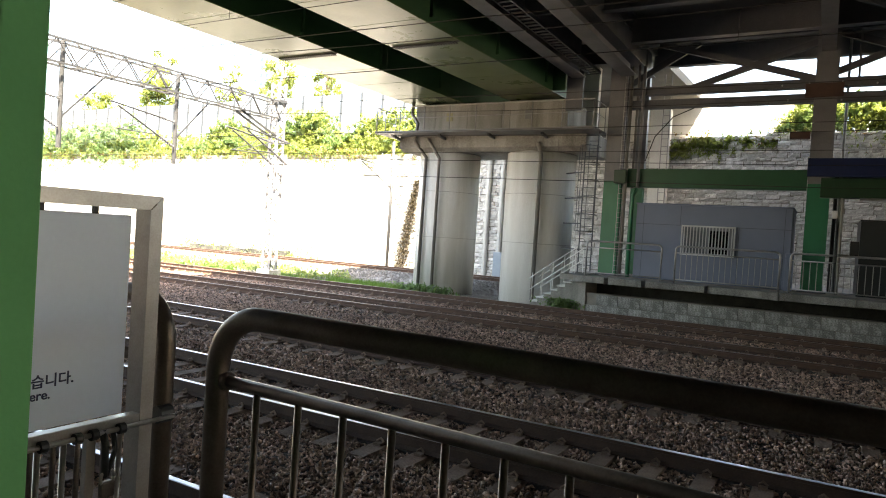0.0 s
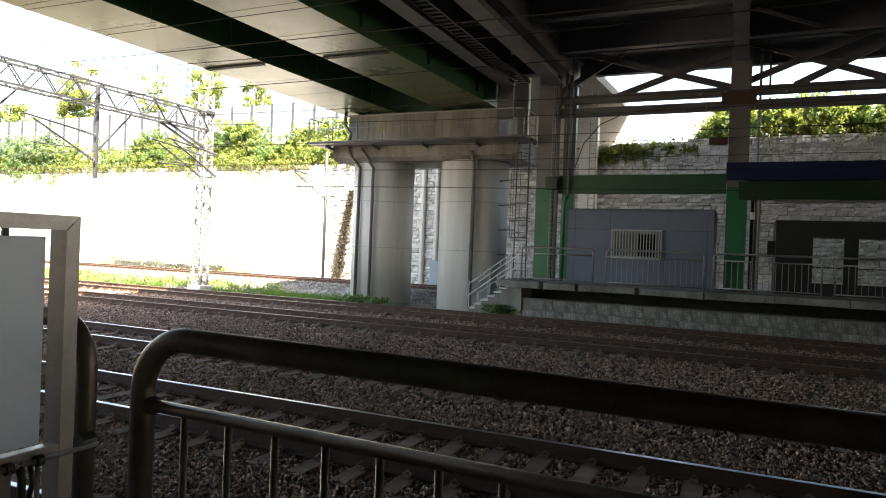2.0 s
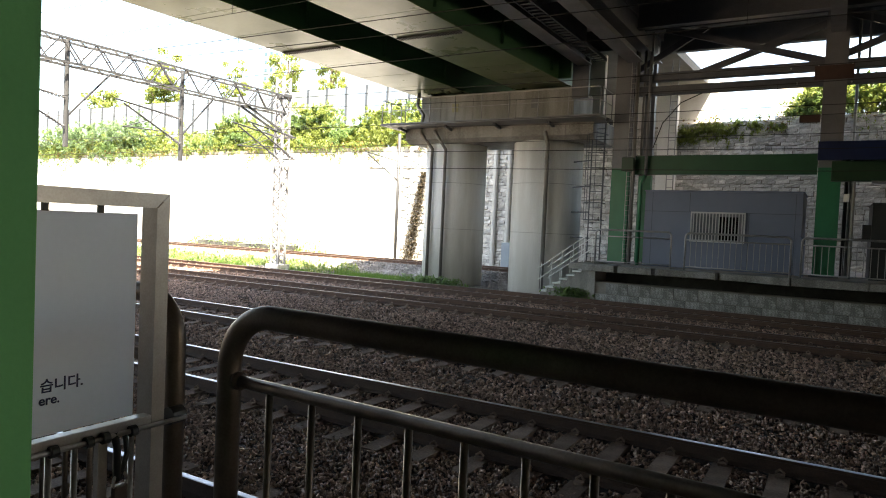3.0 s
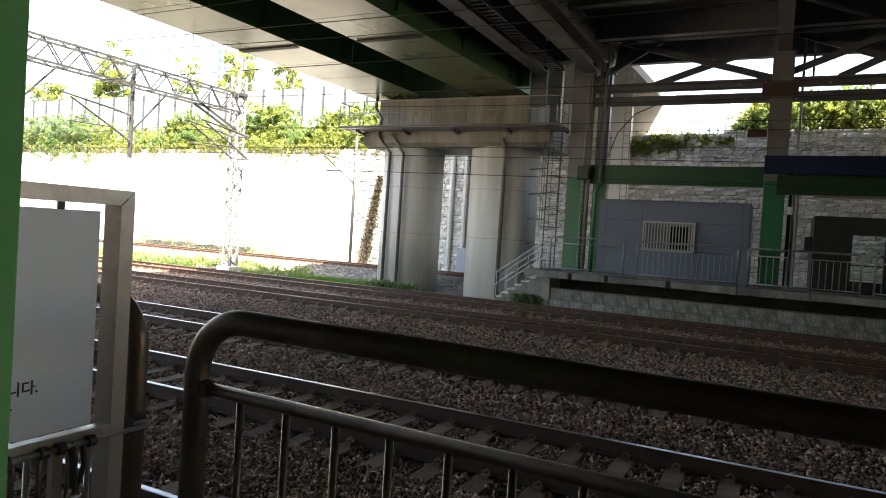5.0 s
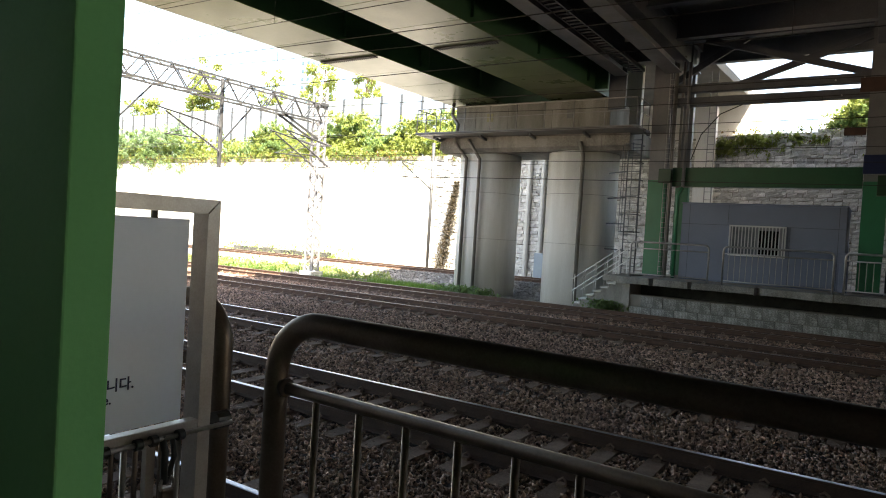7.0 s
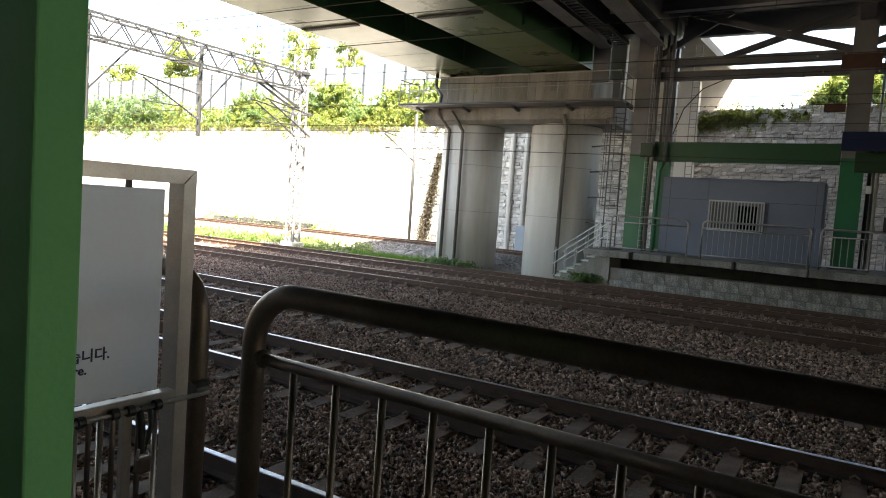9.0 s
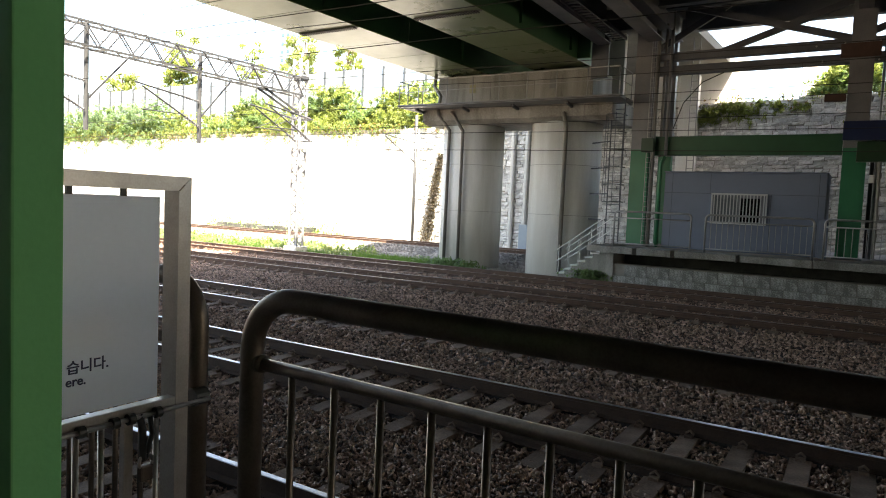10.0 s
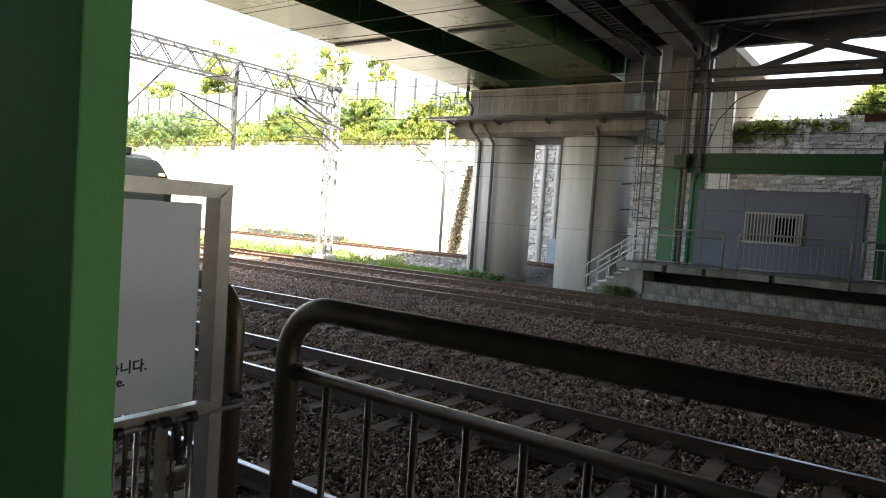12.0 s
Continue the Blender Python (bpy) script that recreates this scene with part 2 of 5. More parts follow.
def box(x0, x1, y0, y1, z0, z1, bevel=0.0, bm=None):
    """A box, with worn edges where bevel is given; adds to bm where one is given."""
    bm = bm or bmesh.new()
    v = [bm.verts.new((x, y, z)) for x in (x0, x1) for y in (y0, y1) for z in (z0, z1)]
    f = [bm.faces.new([v[i] for i in q]) for q in ((0, 1, 3, 2), (4, 6, 7, 5), (0, 4, 5, 1), (2, 3, 7, 6), (0, 2, 6, 4), (1, 5, 7, 3))]
    if bevel:
        edges = list({e for q in f for e in q.edges})
        bmesh.ops.bevel(bm, geom=edges, offset=bevel, segments=2, affect="EDGES", profile=0.5)
    return bm


def tube(points, r, seg=10, bm=None, caps=True):
    """A round bar along a line of points."""
    bm = bm or bmesh.new()
    pts = [Vector(p) for p in points]
    rings = []
    for i, p in enumerate(pts):
        a = (pts[i] - pts[i - 1]) if i else (pts[1] - pts[0])
        b = (pts[i + 1] - pts[i]) if i < len(pts) - 1 else a
        way = (a.normalized() + b.normalized()).normalized()
        up = Vector((0, 0, 1)) if abs(way.z) < 0.9 else Vector((0, 1, 0))
        if i:
            up = rings[-1][1]
        side = way.cross(up).normalized()
        up = side.cross(way).normalized()
        rings.append(([bm.verts.new(p + r * (math.cos(k * 2 * math.pi / seg) * side + math.sin(k * 2 * math.pi / seg) * up)) for k in range(seg)], up))
    for (a, _), (b, _) in zip(rings, rings[1:]):
        for k in range(seg):
            bm.faces.new((a[k], a[(k + 1) % seg], b[(k + 1) % seg], b[k]))
    if caps:
        bm.faces.new(rings[0][0][::-1])
        bm.faces.new(rings[-1][0])
    return bm


def beam(p, q, w, h, bm=None):
    """A square bar from p to q."""
    bm = bm or bmesh.new()
    p, q = Vector(p), Vector(q)
    way = (q - p).normalized()
    up = Vector((0, 0, 1)) if abs(way.z) < 0.95 else Vector((0, 1, 0))
    side = way.cross(up).normalized()
    up = side.cross(way).normalized()
    v = [[bm.verts.new(c + side * a * w / 2 + up * b * h / 2) for a, b in ((-1, -1), (1, -1), (1, 1), (-1, 1))] for c in (p, q)]
    for k in range(4):
        bm.faces.new((v[0][k], v[0][(k + 1) % 4], v[1][(k + 1) % 4], v[1][k]))
    bm.faces.new(v[0][::-1])
    bm.faces.new(v[1])
    return bm


def profile_x(outline, x0, x1, bm=None):
    """An outline of (y, z) pulled along x."""
    bm = bm or bmesh.new()
    a = [bm.verts.new((x0, y, z)) for y, z in outline]
    b = [bm.verts.new((x1, y, z)) for y, z in outline]
    n = len(outline)
    for k in range(n):
        bm.faces.new((a[k], a[(k + 1) % n], b[(k + 1) % n], b[k]))
    bm.faces.new(a[::-1])
    bm.faces.new(b)
    bmesh.ops.recalc_face_normals(bm, faces=bm.faces[:])
    return bm


def i_beam_y(x, y0, y1, z0, z1, w, bm=None, skew=0.0):
    """An I-beam along y, drifting sideways by skew a metre."""
    bm = bm or bmesh.new()
    t = 0.03
    outline = [(-w / 2, z0), (w / 2, z0), (w / 2, z0 + t), (0.015, z0 + t), (0.015, z1 - t), (w / 2, z1 - t), (w / 2, z1), (-w / 2, z1), (-w / 2, z1 - t), (-0.015, z1 - t), (-0.015, z0 + t), (-w / 2, z0 + t)]
    rows = [[bm.verts.new((x + skew * (y - y0) + dx, y, z)) for dx, z in outline] for y in (y0, y1)]
    n = len(outline)
    for k in range(n):
        bm.faces.new((rows[0][k], rows[0][(k + 1) % n], rows[1][(k + 1) % n], rows[1][k]))
    bm.faces.new(rows[0][::-1])
    bm.faces.new(rows[1])
    bmesh.ops.recalc_face_normals(bm, faces=bm.faces[:])
    return bm


def soup(name, verts, faces, mats, label, category, index=None, kind="stuff"):
    me = bpy.data.meshes.new(name)
    me.from_pydata(verts, [], faces)
    for mm in mats:
        me.materials.append(mm)
    if index is not None:
        me.polygons.foreach_set("material_index", index)
    me.update()
    return tagged(new(name, me), label, category, "", kind)


rng = np.random.default_rng(7)


def leaf_cloud(centres, size, tilt=0.8):
    """Small bent leaves (two triangles each) at the given centres."""
    n = len(centres)
    yaw, lean, s = rng.uniform(0, 6.283, n), rng.uniform(-tilt, tilt + 0.5, n), size * rng.uniform(0.6, 1.4, n)
    a = np.stack([np.cos(yaw) * np.cos(lean), np.sin(yaw) * np.cos(lean), np.sin(lean)], 1) * s[:, None]
    b = np.stack([-np.sin(yaw), np.cos(yaw), rng.uniform(-0.4, 0.4, n)], 1) * (s * 0.42)[:, None]
    v = np.stack([centres - a, centres + b, centres + a, centres - b], 1).reshape(-1, 3)
    k = np.arange(n)[:, None] * 4
    return v, np.concatenate([k + [[0, 1, 2]], k + [[0, 2, 3]]], 0)


def blades(xy, z, h):
    n = len(xy)
    yaw, hh, lean = rng.uniform(0, 6.283, n), h * rng.uniform(0.4, 1.3, n), rng.uniform(0.0, 0.5, n)
    w = np.stack([np.cos(yaw), np.sin(yaw), 0 * yaw], 1) * 0.018
    base = np.column_stack([xy, z])
    tip = base + np.stack([-np.sin(yaw) * lean * hh, np.cos(yaw) * lean * hh, hh], 1)
    v = np.stack([base - w, base + w, tip], 1).reshape(-1, 3)
    return v, np.arange(n)[:, None] * 3 + [[0, 1, 2]]


# ---- ground ----
BED = -0.20
PITCH = 0.54


def ground_sheet():
    bm = box(-900, 900, -900, 900, -1.2, -0.42)
    tagged(part("ground", bm, SOIL), "bare brown earth beside the railway", "ground", "", "structure")


def ballast_field():
    """The stone bed under the tracks: a gently uneven sheet with its own shoulders."""
    xs = np.concatenate([np.linspace(-320, -62, 40), np.arange(-60, 14.1, 0.5), np.linspace(16, 80, 16)])
    ys = np.concatenate([np.arange(1.64, 23.0, 0.22)])
    vs, fs = [], []
    for i, y in enumerate(ys):
        for x in xs:
            mid = min(abs(y - c) for c in (3.1, 6.95, 11.02, 17.05, 21.0))
            lift = -0.01 if mid < 1.3 else 0.02
            if y > 22.6:
                lift -= (y - 22.6) * 0.5
            vs.append((x, y, BED + lift + 0.025 * noise.noise((x * 0.9, y * 0.9, 0.3))))
    w = len(xs)
    fs = [(i * w + k, i * w + k + 1, (i + 1) * w + k + 1, (i + 1) * w + k) for i in range(len(ys) - 1) for k in range(w - 1)]
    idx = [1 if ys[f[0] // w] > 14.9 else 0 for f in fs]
    ob = soup("ballast_bed_gap_shade", vs, fs, [BED_GAP_SHADE, RUST_BED], "crushed stone bed under the tracks, darkened for shade between stones", "ballast", idx)
    for p in ob.data.polygons:
        p.use_smooth = True
    far_bank = profile_x([(27.6, -0.4), (29.0, 0.06), (33.6, 0.06), (35.0, -0.4)], -320, 60)
    tagged(part("ballast_bank", far_bank, PALE_BED), "low bank of pale ballast under the far track", "ballast", "", "structure")


def stone_heap(name, c, s, mat, label):
    n = len(c)
    corner = np.array([(1, 0, 0), (0, 1, 0), (-1, 0, 0), (0, -1, 0), (0, 0, 1), (0, 0, -1)], float) + np.zeros(3)
    v = (corner[None] + rng.uniform(-0.45, 0.45, (n, 6, 3))) * (s[:, None] * rng.uniform(0.6, 1.35, (n, 3)))[:, None, :]
    q = rng.normal(size=(n, 4))
    q /= np.linalg.norm(q, axis=1)[:, None]
    a, b, d, e = q.T
    rot = np.stack([np.stack([1 - 2 * (d * d + e * e), 2 * (b * d - e * a), 2 * (b * e + d * a)], 1), np.stack([2 * (b * d + e * a), 1 - 2 * (b * b + e * e), 2 * (d * e - b * a)], 1), np.stack([2 * (b * e - d * a), 2 * (d * e + b * a), 1 - 2 * (b * b + d * d)], 1)], 1)
    v = np.einsum("nij,nkj->nki", rot, v) + c[:, None]
    tris = np.array([(0, 1, 4), (1, 2, 4), (2, 3, 4), (3, 0, 4), (1, 0, 5), (2, 1, 5), (3, 2, 5), (0, 3, 5)])
    f = (np.arange(n)[:, None, None] * 6 + tris[None]).reshape(-1, 3)
    me = bpy.data.meshes.new(name)
    me.vertices.add(n * 6)
    me.vertices.foreach_set("co", v.ravel())
    me.loops.add(len(f) * 3)
    me.loops.foreach_set("vertex_index", f.ravel().astype(np.int32))
    me.polygons.add(len(f))
    me.polygons.foreach_set("loop_start", np.arange(len(f), dtype=np.int32) * 3)
    me.materials.append(mat)
    me.update(calc_edges=True)
    tagged(new(name, me), label, "gravel", "", "stuff")


def ballast_stones():
    """Loose broken stones on the bed, thickest where the camera is near."""
    bands = ((1.9, 5.2, 1500, 0.0265), (5.2, 9.0, 1000, 0.0275), (9.0, 15.4, 430, 0.031), (15.4, 22.6, 170, 0.034))
    cs, sz = [], []
    for y0, y1, dens, s in bands:
        n = int((y1 - y0) * (2.5 * y1 + 1.5) * dens)
        y = rng.uniform(y0, y1, n)
        x = rng.uniform(-2.25 * y1 - 0.5, 0.28 * y1 + 1.0, n)
        keep = (x > -2.2 * y - 0.6) & (x < 0.27 * y + 1.0)
        for c in (3.1, 6.95, 11.02, 17.05, 21.0):
            on = (np.abs(y - c) < 1.07 + rng.uniform(-0.1, 0.1, n)) & (np.abs((x + 60) % PITCH - PITCH / 2) < 0.115)
            keep &= ~on
            keep &= np.abs(np.abs(y - c) - 0.7175) > 0.09
        x, y = x[keep], y[keep]
        mid = np.min([np.abs(y - c) for c in (3.1, 6.95, 11.02, 17.05, 21.0)], axis=0)
        z = BED + np.where(mid < 1.3, 0.0, 0.025) + rng.uniform(-0.02, 0.022, len(x))
        cs.append(np.column_stack([x, y, z]))
        sz.append(np.full(len(x), s))
    stone_heap("ballast_stones", np.concatenate(cs), np.concatenate(sz), STONE_BALLAST, "loose broken grey ballast stones between the rails")
    n = 9000
    y = rng.uniform(25.6, 29.2, n)
    x = rng.uniform(-32, -11.5, n)
    z = np.clip(-0.42 + (y - 27.6) * 0.34, -0.41, 0.07) + rng.uniform(0, 0.05, n)
    stone_heap("pale_stones", np.column_stack([x, y, z]), np.full(n, 0.05), PALE_BED, "pale loose stones on the bank of the far track")


RAIL_OUT = [(-0.075, -0.16), (0.075, -0.16), (0.075, -0.148), (0.012, -0.128), (0.010, -0.045), (0.036, -0.034), (0.037, -0.004), (-0.037, -0.004), (-0.036, -0.034), (-0.010, -0.045), (-0.012, -0.128), (-0.075, -0.148)]


def sleeper_mesh():
    bm = profile_x([(-0.13, -0.36), (0.13, -0.36), (0.10, -0.165), (-0.10, -0.165)], -1.25, 1.25)
    bmesh.ops.rotate(bm, cent=(0, 0, 0), matrix=Matrix.Rotation(radians(90), 3, "Z"), verts=bm.verts[:])
    for side in (-0.7175, 0.7175):
        for o in (-0.11, 0.11):
            box(-0.045, 0.045, side + o - 0.035, side + o + 0.035, -0.166, -0.135, 0, bm)
            tube([(-0.045, side + o + 0.03, -0.13), (0.0, side + o * 0.62, -0.095), (0.045, side + o + 0.03, -0.13)], 0.014, 5, bm)
    return finish(bm, "sleeper", SLEEPER)


def track(y, z, worn, label, x0=-60.0, x1=14.0):
    t = thing("railway_track", label, "track", pose(0, y, z), "parallel tracks")
    for side in (-0.7175, 0.7175):
        r = part("rail", profile_x([(a + side, b) for a, b in RAIL_OUT], -320, 80), RAIL if worn else RAIL_RUSTY, t)
        part("rail_head", profile_x([(side - 0.034, -0.0035), (side + 0.034, -0.0035), (side + 0.026, 0.0), (side - 0.026, 0.0)], -320, 80), RAIL_HEAD if worn else RAIL_HEAD_DULL, r, "polished running surface" if worn else "dull rusty running surface")
    n = int((x1 - x0) / PITCH)
    for i in range(n):
        share("sleeper", SLEEPER_MESH, t, pose(x0 + (i + 0.5) * PITCH, 0, 0, 0, 0, rng.normal(0, 0.4)))


# ---- main road bridge ----
def skewed_box(x0, x1, y0, y1, z0, z1, k, yref):
    bm = box(x0, x1, y0, y1, z0, z1)
    for v in bm.verts:
        v.co.x += k * (v.co.y - yref)
    return bm


SKEW, YR = 0.043, 18.0


def road_bridge():
    b = thing("road_bridge", "green steel box-girder road bridge crossing the tracks", "bridge", pose(0, 0, 0))
    part("end_wall", skewed_box(-12.4, -8.95, 28.6, 28.9, 6.9, 9.94, 0, YR), CONCRETE, b, "pale streaked concrete end wall")
    part("deck_slab", skewed_box(-17.5, -6.7, -40, 37.1, 9.95, 10.35, SKEW, YR), DECK_GREY, b, "grey concrete deck slab")
    part("parapet", skewed_box(-17.5, -17.25, -40, 37.0, 10.35, 11.1, SKEW, YR), CONCRETE, b)
    for x0, x1, far in ((-16.93, -14.34, 35.6), (-12.14, -9.70, 26.5)):
        g = part("box_girder", skewed_box(x0 + 0.04, x1 - 0.04, -40, far, 8.04, 9.94, SKEW, YR), GIRDER_GREEN, b, "dark green girder web")
        ys = [-40.0] + [-3.65 + 2.1 * i for i in range(14)] + [far]
        for y0, y1 in zip(ys, ys[1:]):
            part("soffit_plate", skewed_box(x0, x1, y0 + 0.014, y1 - 0.014, 8.0, 8.035, SKEW, YR), GIRDER_UNDER, g, "pale green-cream painted plate")
        bm = box(x0 + 0.05, x1 - 0.05, 17.3, 17.42, 7.985, 7.998)
        for i in range(int((x1 - x0 - 0.12) / 0.09)):
            box(x0 + 0.07 + i * 0.09, x0 + 0.105 + i * 0.09, 17.24, 17.5, 7.95, 7.985, 0, bm)
        part("drain_grille", bm, BLACK_STEEL, g, "black slotted drain strip")
        for y in np.arange(-4.0, 24, 3.95):
            part("stiffener", skewed_box(x1 - 0.04, x1 + 0.06, y, y + 0.02, 8.2, 9.9, SKEW, YR), GIRDER_GREEN, g)
    for y in np.arange(-5.0, 26, 6.0):
        part("cross_frame", skewed_box(-14.3, -12.2, y, y + 0.12, 9.2, 9.9, SKEW, YR), GIRDER_GREEN, b)
        part("cross_frame", skewed_box(-9.7, -7.6, y, y + 0.12, 9.1, 9.9, SKEW, YR), STEEL_DARK, b)
    part("edge_girder", i_beam_y(-6.67, -40, 24.9, 8.55, 9.94, 0.56), STEEL_GREY, b, "grey steel edge girder")
    part("end_plate", box(-8.95, -8.3, 24.55, 24.7, 7.3, 9.3, 0.01), STEEL_DARK, b, "dark hanging end plate")
    part("end_plate", box(-9.5, -8.96, 24.4, 24.5, 8.05, 9.94, 0.01), GIRDER_GREEN, b, "dark green diaphragm plate")
    part("stringer", i_beam_y(-8.47, -40, 24.5, 8.5, 9.94, 0.54), STEEL_GREY, b, "grey steel stringer beam")
    tray = bmesh.new()
    box(-8.14, -8.09, -30, 24.6, 8.6, 8.72, 0, tray)
    box(-7.7, -7.65, -30, 24.6, 8.6, 8.72, 0, tray)
    for y in np.arange(-4, 24.6, 0.3):
        box(-8.09, -7.7, y, y + 0.05, 8.6, 8.63, 0, tray)
    part("cable_ladder", tray, STEEL_DARK, b, "dark cable ladder")
    part("hanger_wire", tube([(-17.0, 15.4, 8.0), (-17.0, 15.4, 7.35)], 0.012, 6), BLACK_STEEL, b)


def bridge_pier():
    p = thing("bridge_pier", "grey concrete pier with two round columns and a walkway", "pier", pose(0, 0, 0))
    for x, r in ((-14.9, 1.36), (-10.5, 1.44)):
        bm = bmesh.new()
        bmesh.ops.create_cone(bm, cap_ends=True, segments=64, radius1=r, radius2=r, depth=6.4, matrix=Matrix.Translation((x, 26.4, 2.72)))
        c = part("column", bm, CONCRETE, p, "", True)
        for f in c.data.polygons:
            f.use_smooth = abs(f.normal.z) < 0.5
        for z in (2.1, 4.1):
            bm = bmesh.new()
            bmesh.ops.create_cone(bm, cap_ends=False, segments=64, radius1=r + 0.002, radius2=r + 0.002, depth=0.012, matrix=Matrix.Translation((x, 26.4, z)))
            part("pour_joint", bm, CONCRETE_OLD, c)
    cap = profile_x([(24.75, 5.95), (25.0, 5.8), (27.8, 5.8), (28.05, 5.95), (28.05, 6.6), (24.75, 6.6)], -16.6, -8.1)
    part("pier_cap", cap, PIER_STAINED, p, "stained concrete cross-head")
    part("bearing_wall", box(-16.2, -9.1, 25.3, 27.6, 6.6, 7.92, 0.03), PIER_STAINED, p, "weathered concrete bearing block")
    for x in (-15.6, -14.3, -11.4, -9.4):
        part("bearing", box(x - 0.35, x + 0.35, 25.7, 26.6, 7.9, 8.0, 0.02), STEEL_DARK, p)
    for x in (-15.2, -13.6, -12.0, -10.4, -9.2):
        part("formwork_joint", box(x, x + 0.02, 25.285, 25.3, 6.7, 7.7), DECK_GREY, p)
    deck = part("walkway", box(-17.25, -7.5, 23.7, 25.3, 6.42, 6.52, 0.01), STEEL_GREY, p, "grey steel access walkway")
    for x in np.arange(-16.6, -7.2, 2.3):
        part("bracket", beam((x, 24.2, 6.385), (x, 24.76, 6.3), 0.1, 0.1), STEEL_DARK, deck)
    posts = [-17.2 + 1.206 * i for i in range(9)]
    rail_me = finish(tube([(0, 0, 0), (0, 0, 1.0)], 0.022, 8), "rail_post", STEEL_GALV, True)
    for x in posts:
        share("rail_post", rail_me, deck, pose(x, 23.75, 6.52))
    for x in (-17.2, -7.55):
        for y in (24.4, 25.2):
            share("rail_post", rail_me, deck, pose(x, y, 6.52))
    part("handrail", tube([(-17.2, 25.2, 7.52), (-17.2, 23.75, 7.52), (-7.55, 23.75, 7.52), (-7.55, 25.2, 7.52)], 0.022, 8), STEEL_GALV, deck)
    part("mid_rail", tube([(-17.2, 25.2, 7.05), (-17.2, 23.75, 7.05), (-7.55, 23.75, 7.05), (-7.55, 25.2, 7.05)], 0.016, 8), STEEL_GALV, deck)
    for x in (-14.6, -10.9):
        part("notice", box(x, x + 0.3, 25.26, 25.28, 7.15, 7.5), YELLOW if x < -12 else STEEL_GREY, p, "small notice plate")
    part("downpipe", tube([(-16.15, 25.0, 8.05), (-16.15, 24.9, 7.45), (-15.75, 24.8, 7.0), (-15.75, 24.6, 6.3), (-15.75, 24.65, 6.2), (-15.35, 25.0, 5.55), (-15.35, 24.95, -0.2)], 0.075, 10), PIPE, p, "kinked grey downpipe", True)
    part("downpipe", tube([(-15.1, 24.65, 6.3), (-14.75, 24.8, 5.75), (-14.62, 24.9, 5.5), (-14.62, 24.9, -0.2)], 0.07, 10), PIPE, p, "grey downpipe", True)
    part("downpipe", tube([(-10.0, 24.65, 6.1), (-9.95, 24.9, 5.6), (-9.95, 24.9, -0.2)], 0.08, 10), PIPE, p, "dark downpipe", True)


def access_ladder():
    l = thing("access_ladder", "rusty caged steel ladder up to the pier walkway", "ladder", pose(-8.0, 25.2, 1.1))
    for x in (-0.25, 0.25):
        part("stile", tube([(x, 0, 0), (x, 0, 5.3)], 0.025, 8), STEEL_DARK, l)
    rung = finish(tube([(-0.25, 0, 0), (0.25, 0, 0)], 0.014, 6), "rung", STEEL_DARK)
    for i in range(17):
        share("rung", rung, l, pose(0, 0, 0.3 + 0.3 * i))
    hoop = finish(tube([(-0.3, 0, 0)] + [(0.38 * math.cos(a), -0.05 - 0.68 * math.sin(a), 0) for a in np.linspace(math.pi, 0, 12)] + [(0.3, 0, 0)], 0.016, 6), "hoop", STEEL_DARK)
    for i in range(6):
        share("hoop", hoop, l, pose(0, 0, 1.6 + 0.65 * i))
    for a in (0.5, 1.2, 1.95, 2.6):
        part("cage_bar", tube([(0.38 * math.cos(a), -0.05 - 0.68 * math.sin(a), 1.6), (0.38 * math.cos(a), -0.05 - 0.68 * math.sin(a), 4.9)], 0.012, 6), STEEL_DARK, l)
    for z in (0.9, 1.9, 2.9, 3.9):
        part("wall_bracket", beam((-0.25, 0, z), (-1.15, 0.6, z), 0.06, 0.05), STEEL_DARK, l)


# ---- far platform ----
def far_platform():
    p = thing("platform_far", "raised concrete station platform with an overhanging edge", "platform", pose(0, 0, 0), "", "structure")
    # Core coloured near-black to stand for shade under the overhanging slabs.
    part("platform_core", box(-7.49, 60, 25.4, 31.0, -0.4, 0.86), KERB_RECESS_DARK, p)
    part("footing_wall", box(-7.7, 60, 24.1, 24.5, -0.4, 0.43), MORTAR, p)
    part("end_wall", box(-7.78, -7.5, 24.02, 31.0, -0.4, 0.86), CONCRETE_OLD, p)
    part("platform_top", box(-7.2, 60, 23.3, 31.0, 0.86, 1.1), PAVING, p, "worn grey paving")
    i, x = 0, -7.55
    while x < 30:
        w = 2.0 if i > 1 else 1.25
        bm = box(x, x + w - (0.03 if i > 2 else 0.14), 22.62 + rng.uniform(0, 0.05), 23.6, 0.86, 1.105 + rng.uniform(0, 0.01), 0.012)
        for v in bm.verts:
            if v.co.z < 1.0 and v.co.y < 23.0:
                v.co += Vector((rng.uniform(-0.01, 0.01), rng.uniform(0, 0.03), rng.uniform(0, 0.05)))
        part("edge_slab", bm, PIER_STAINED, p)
        x += w
        i += 1
    part("end_slab", box(-8.2, -7.56, 23.1, 25.8, 0.9, 1.1, 0.012), CONCRETE_OLD, p)


def platform_blocks():
    p = bpy.data.objects["platform_far"]
    me = finish(box(0, 0.782, -0.05, 0, 0, 0.378, 0.012), "face_block", BLOCK)
    for row in range(2):
        x = -7.48 + (0.4 if row % 2 else 0)
        while x < 16:
            share("face_block", me, p, pose(x, 24.095 + rng.uniform(-0.012, 0.008), -0.38 + row * 0.4, 0, rng.normal(0, 0.3), 0))
            x += 0.8


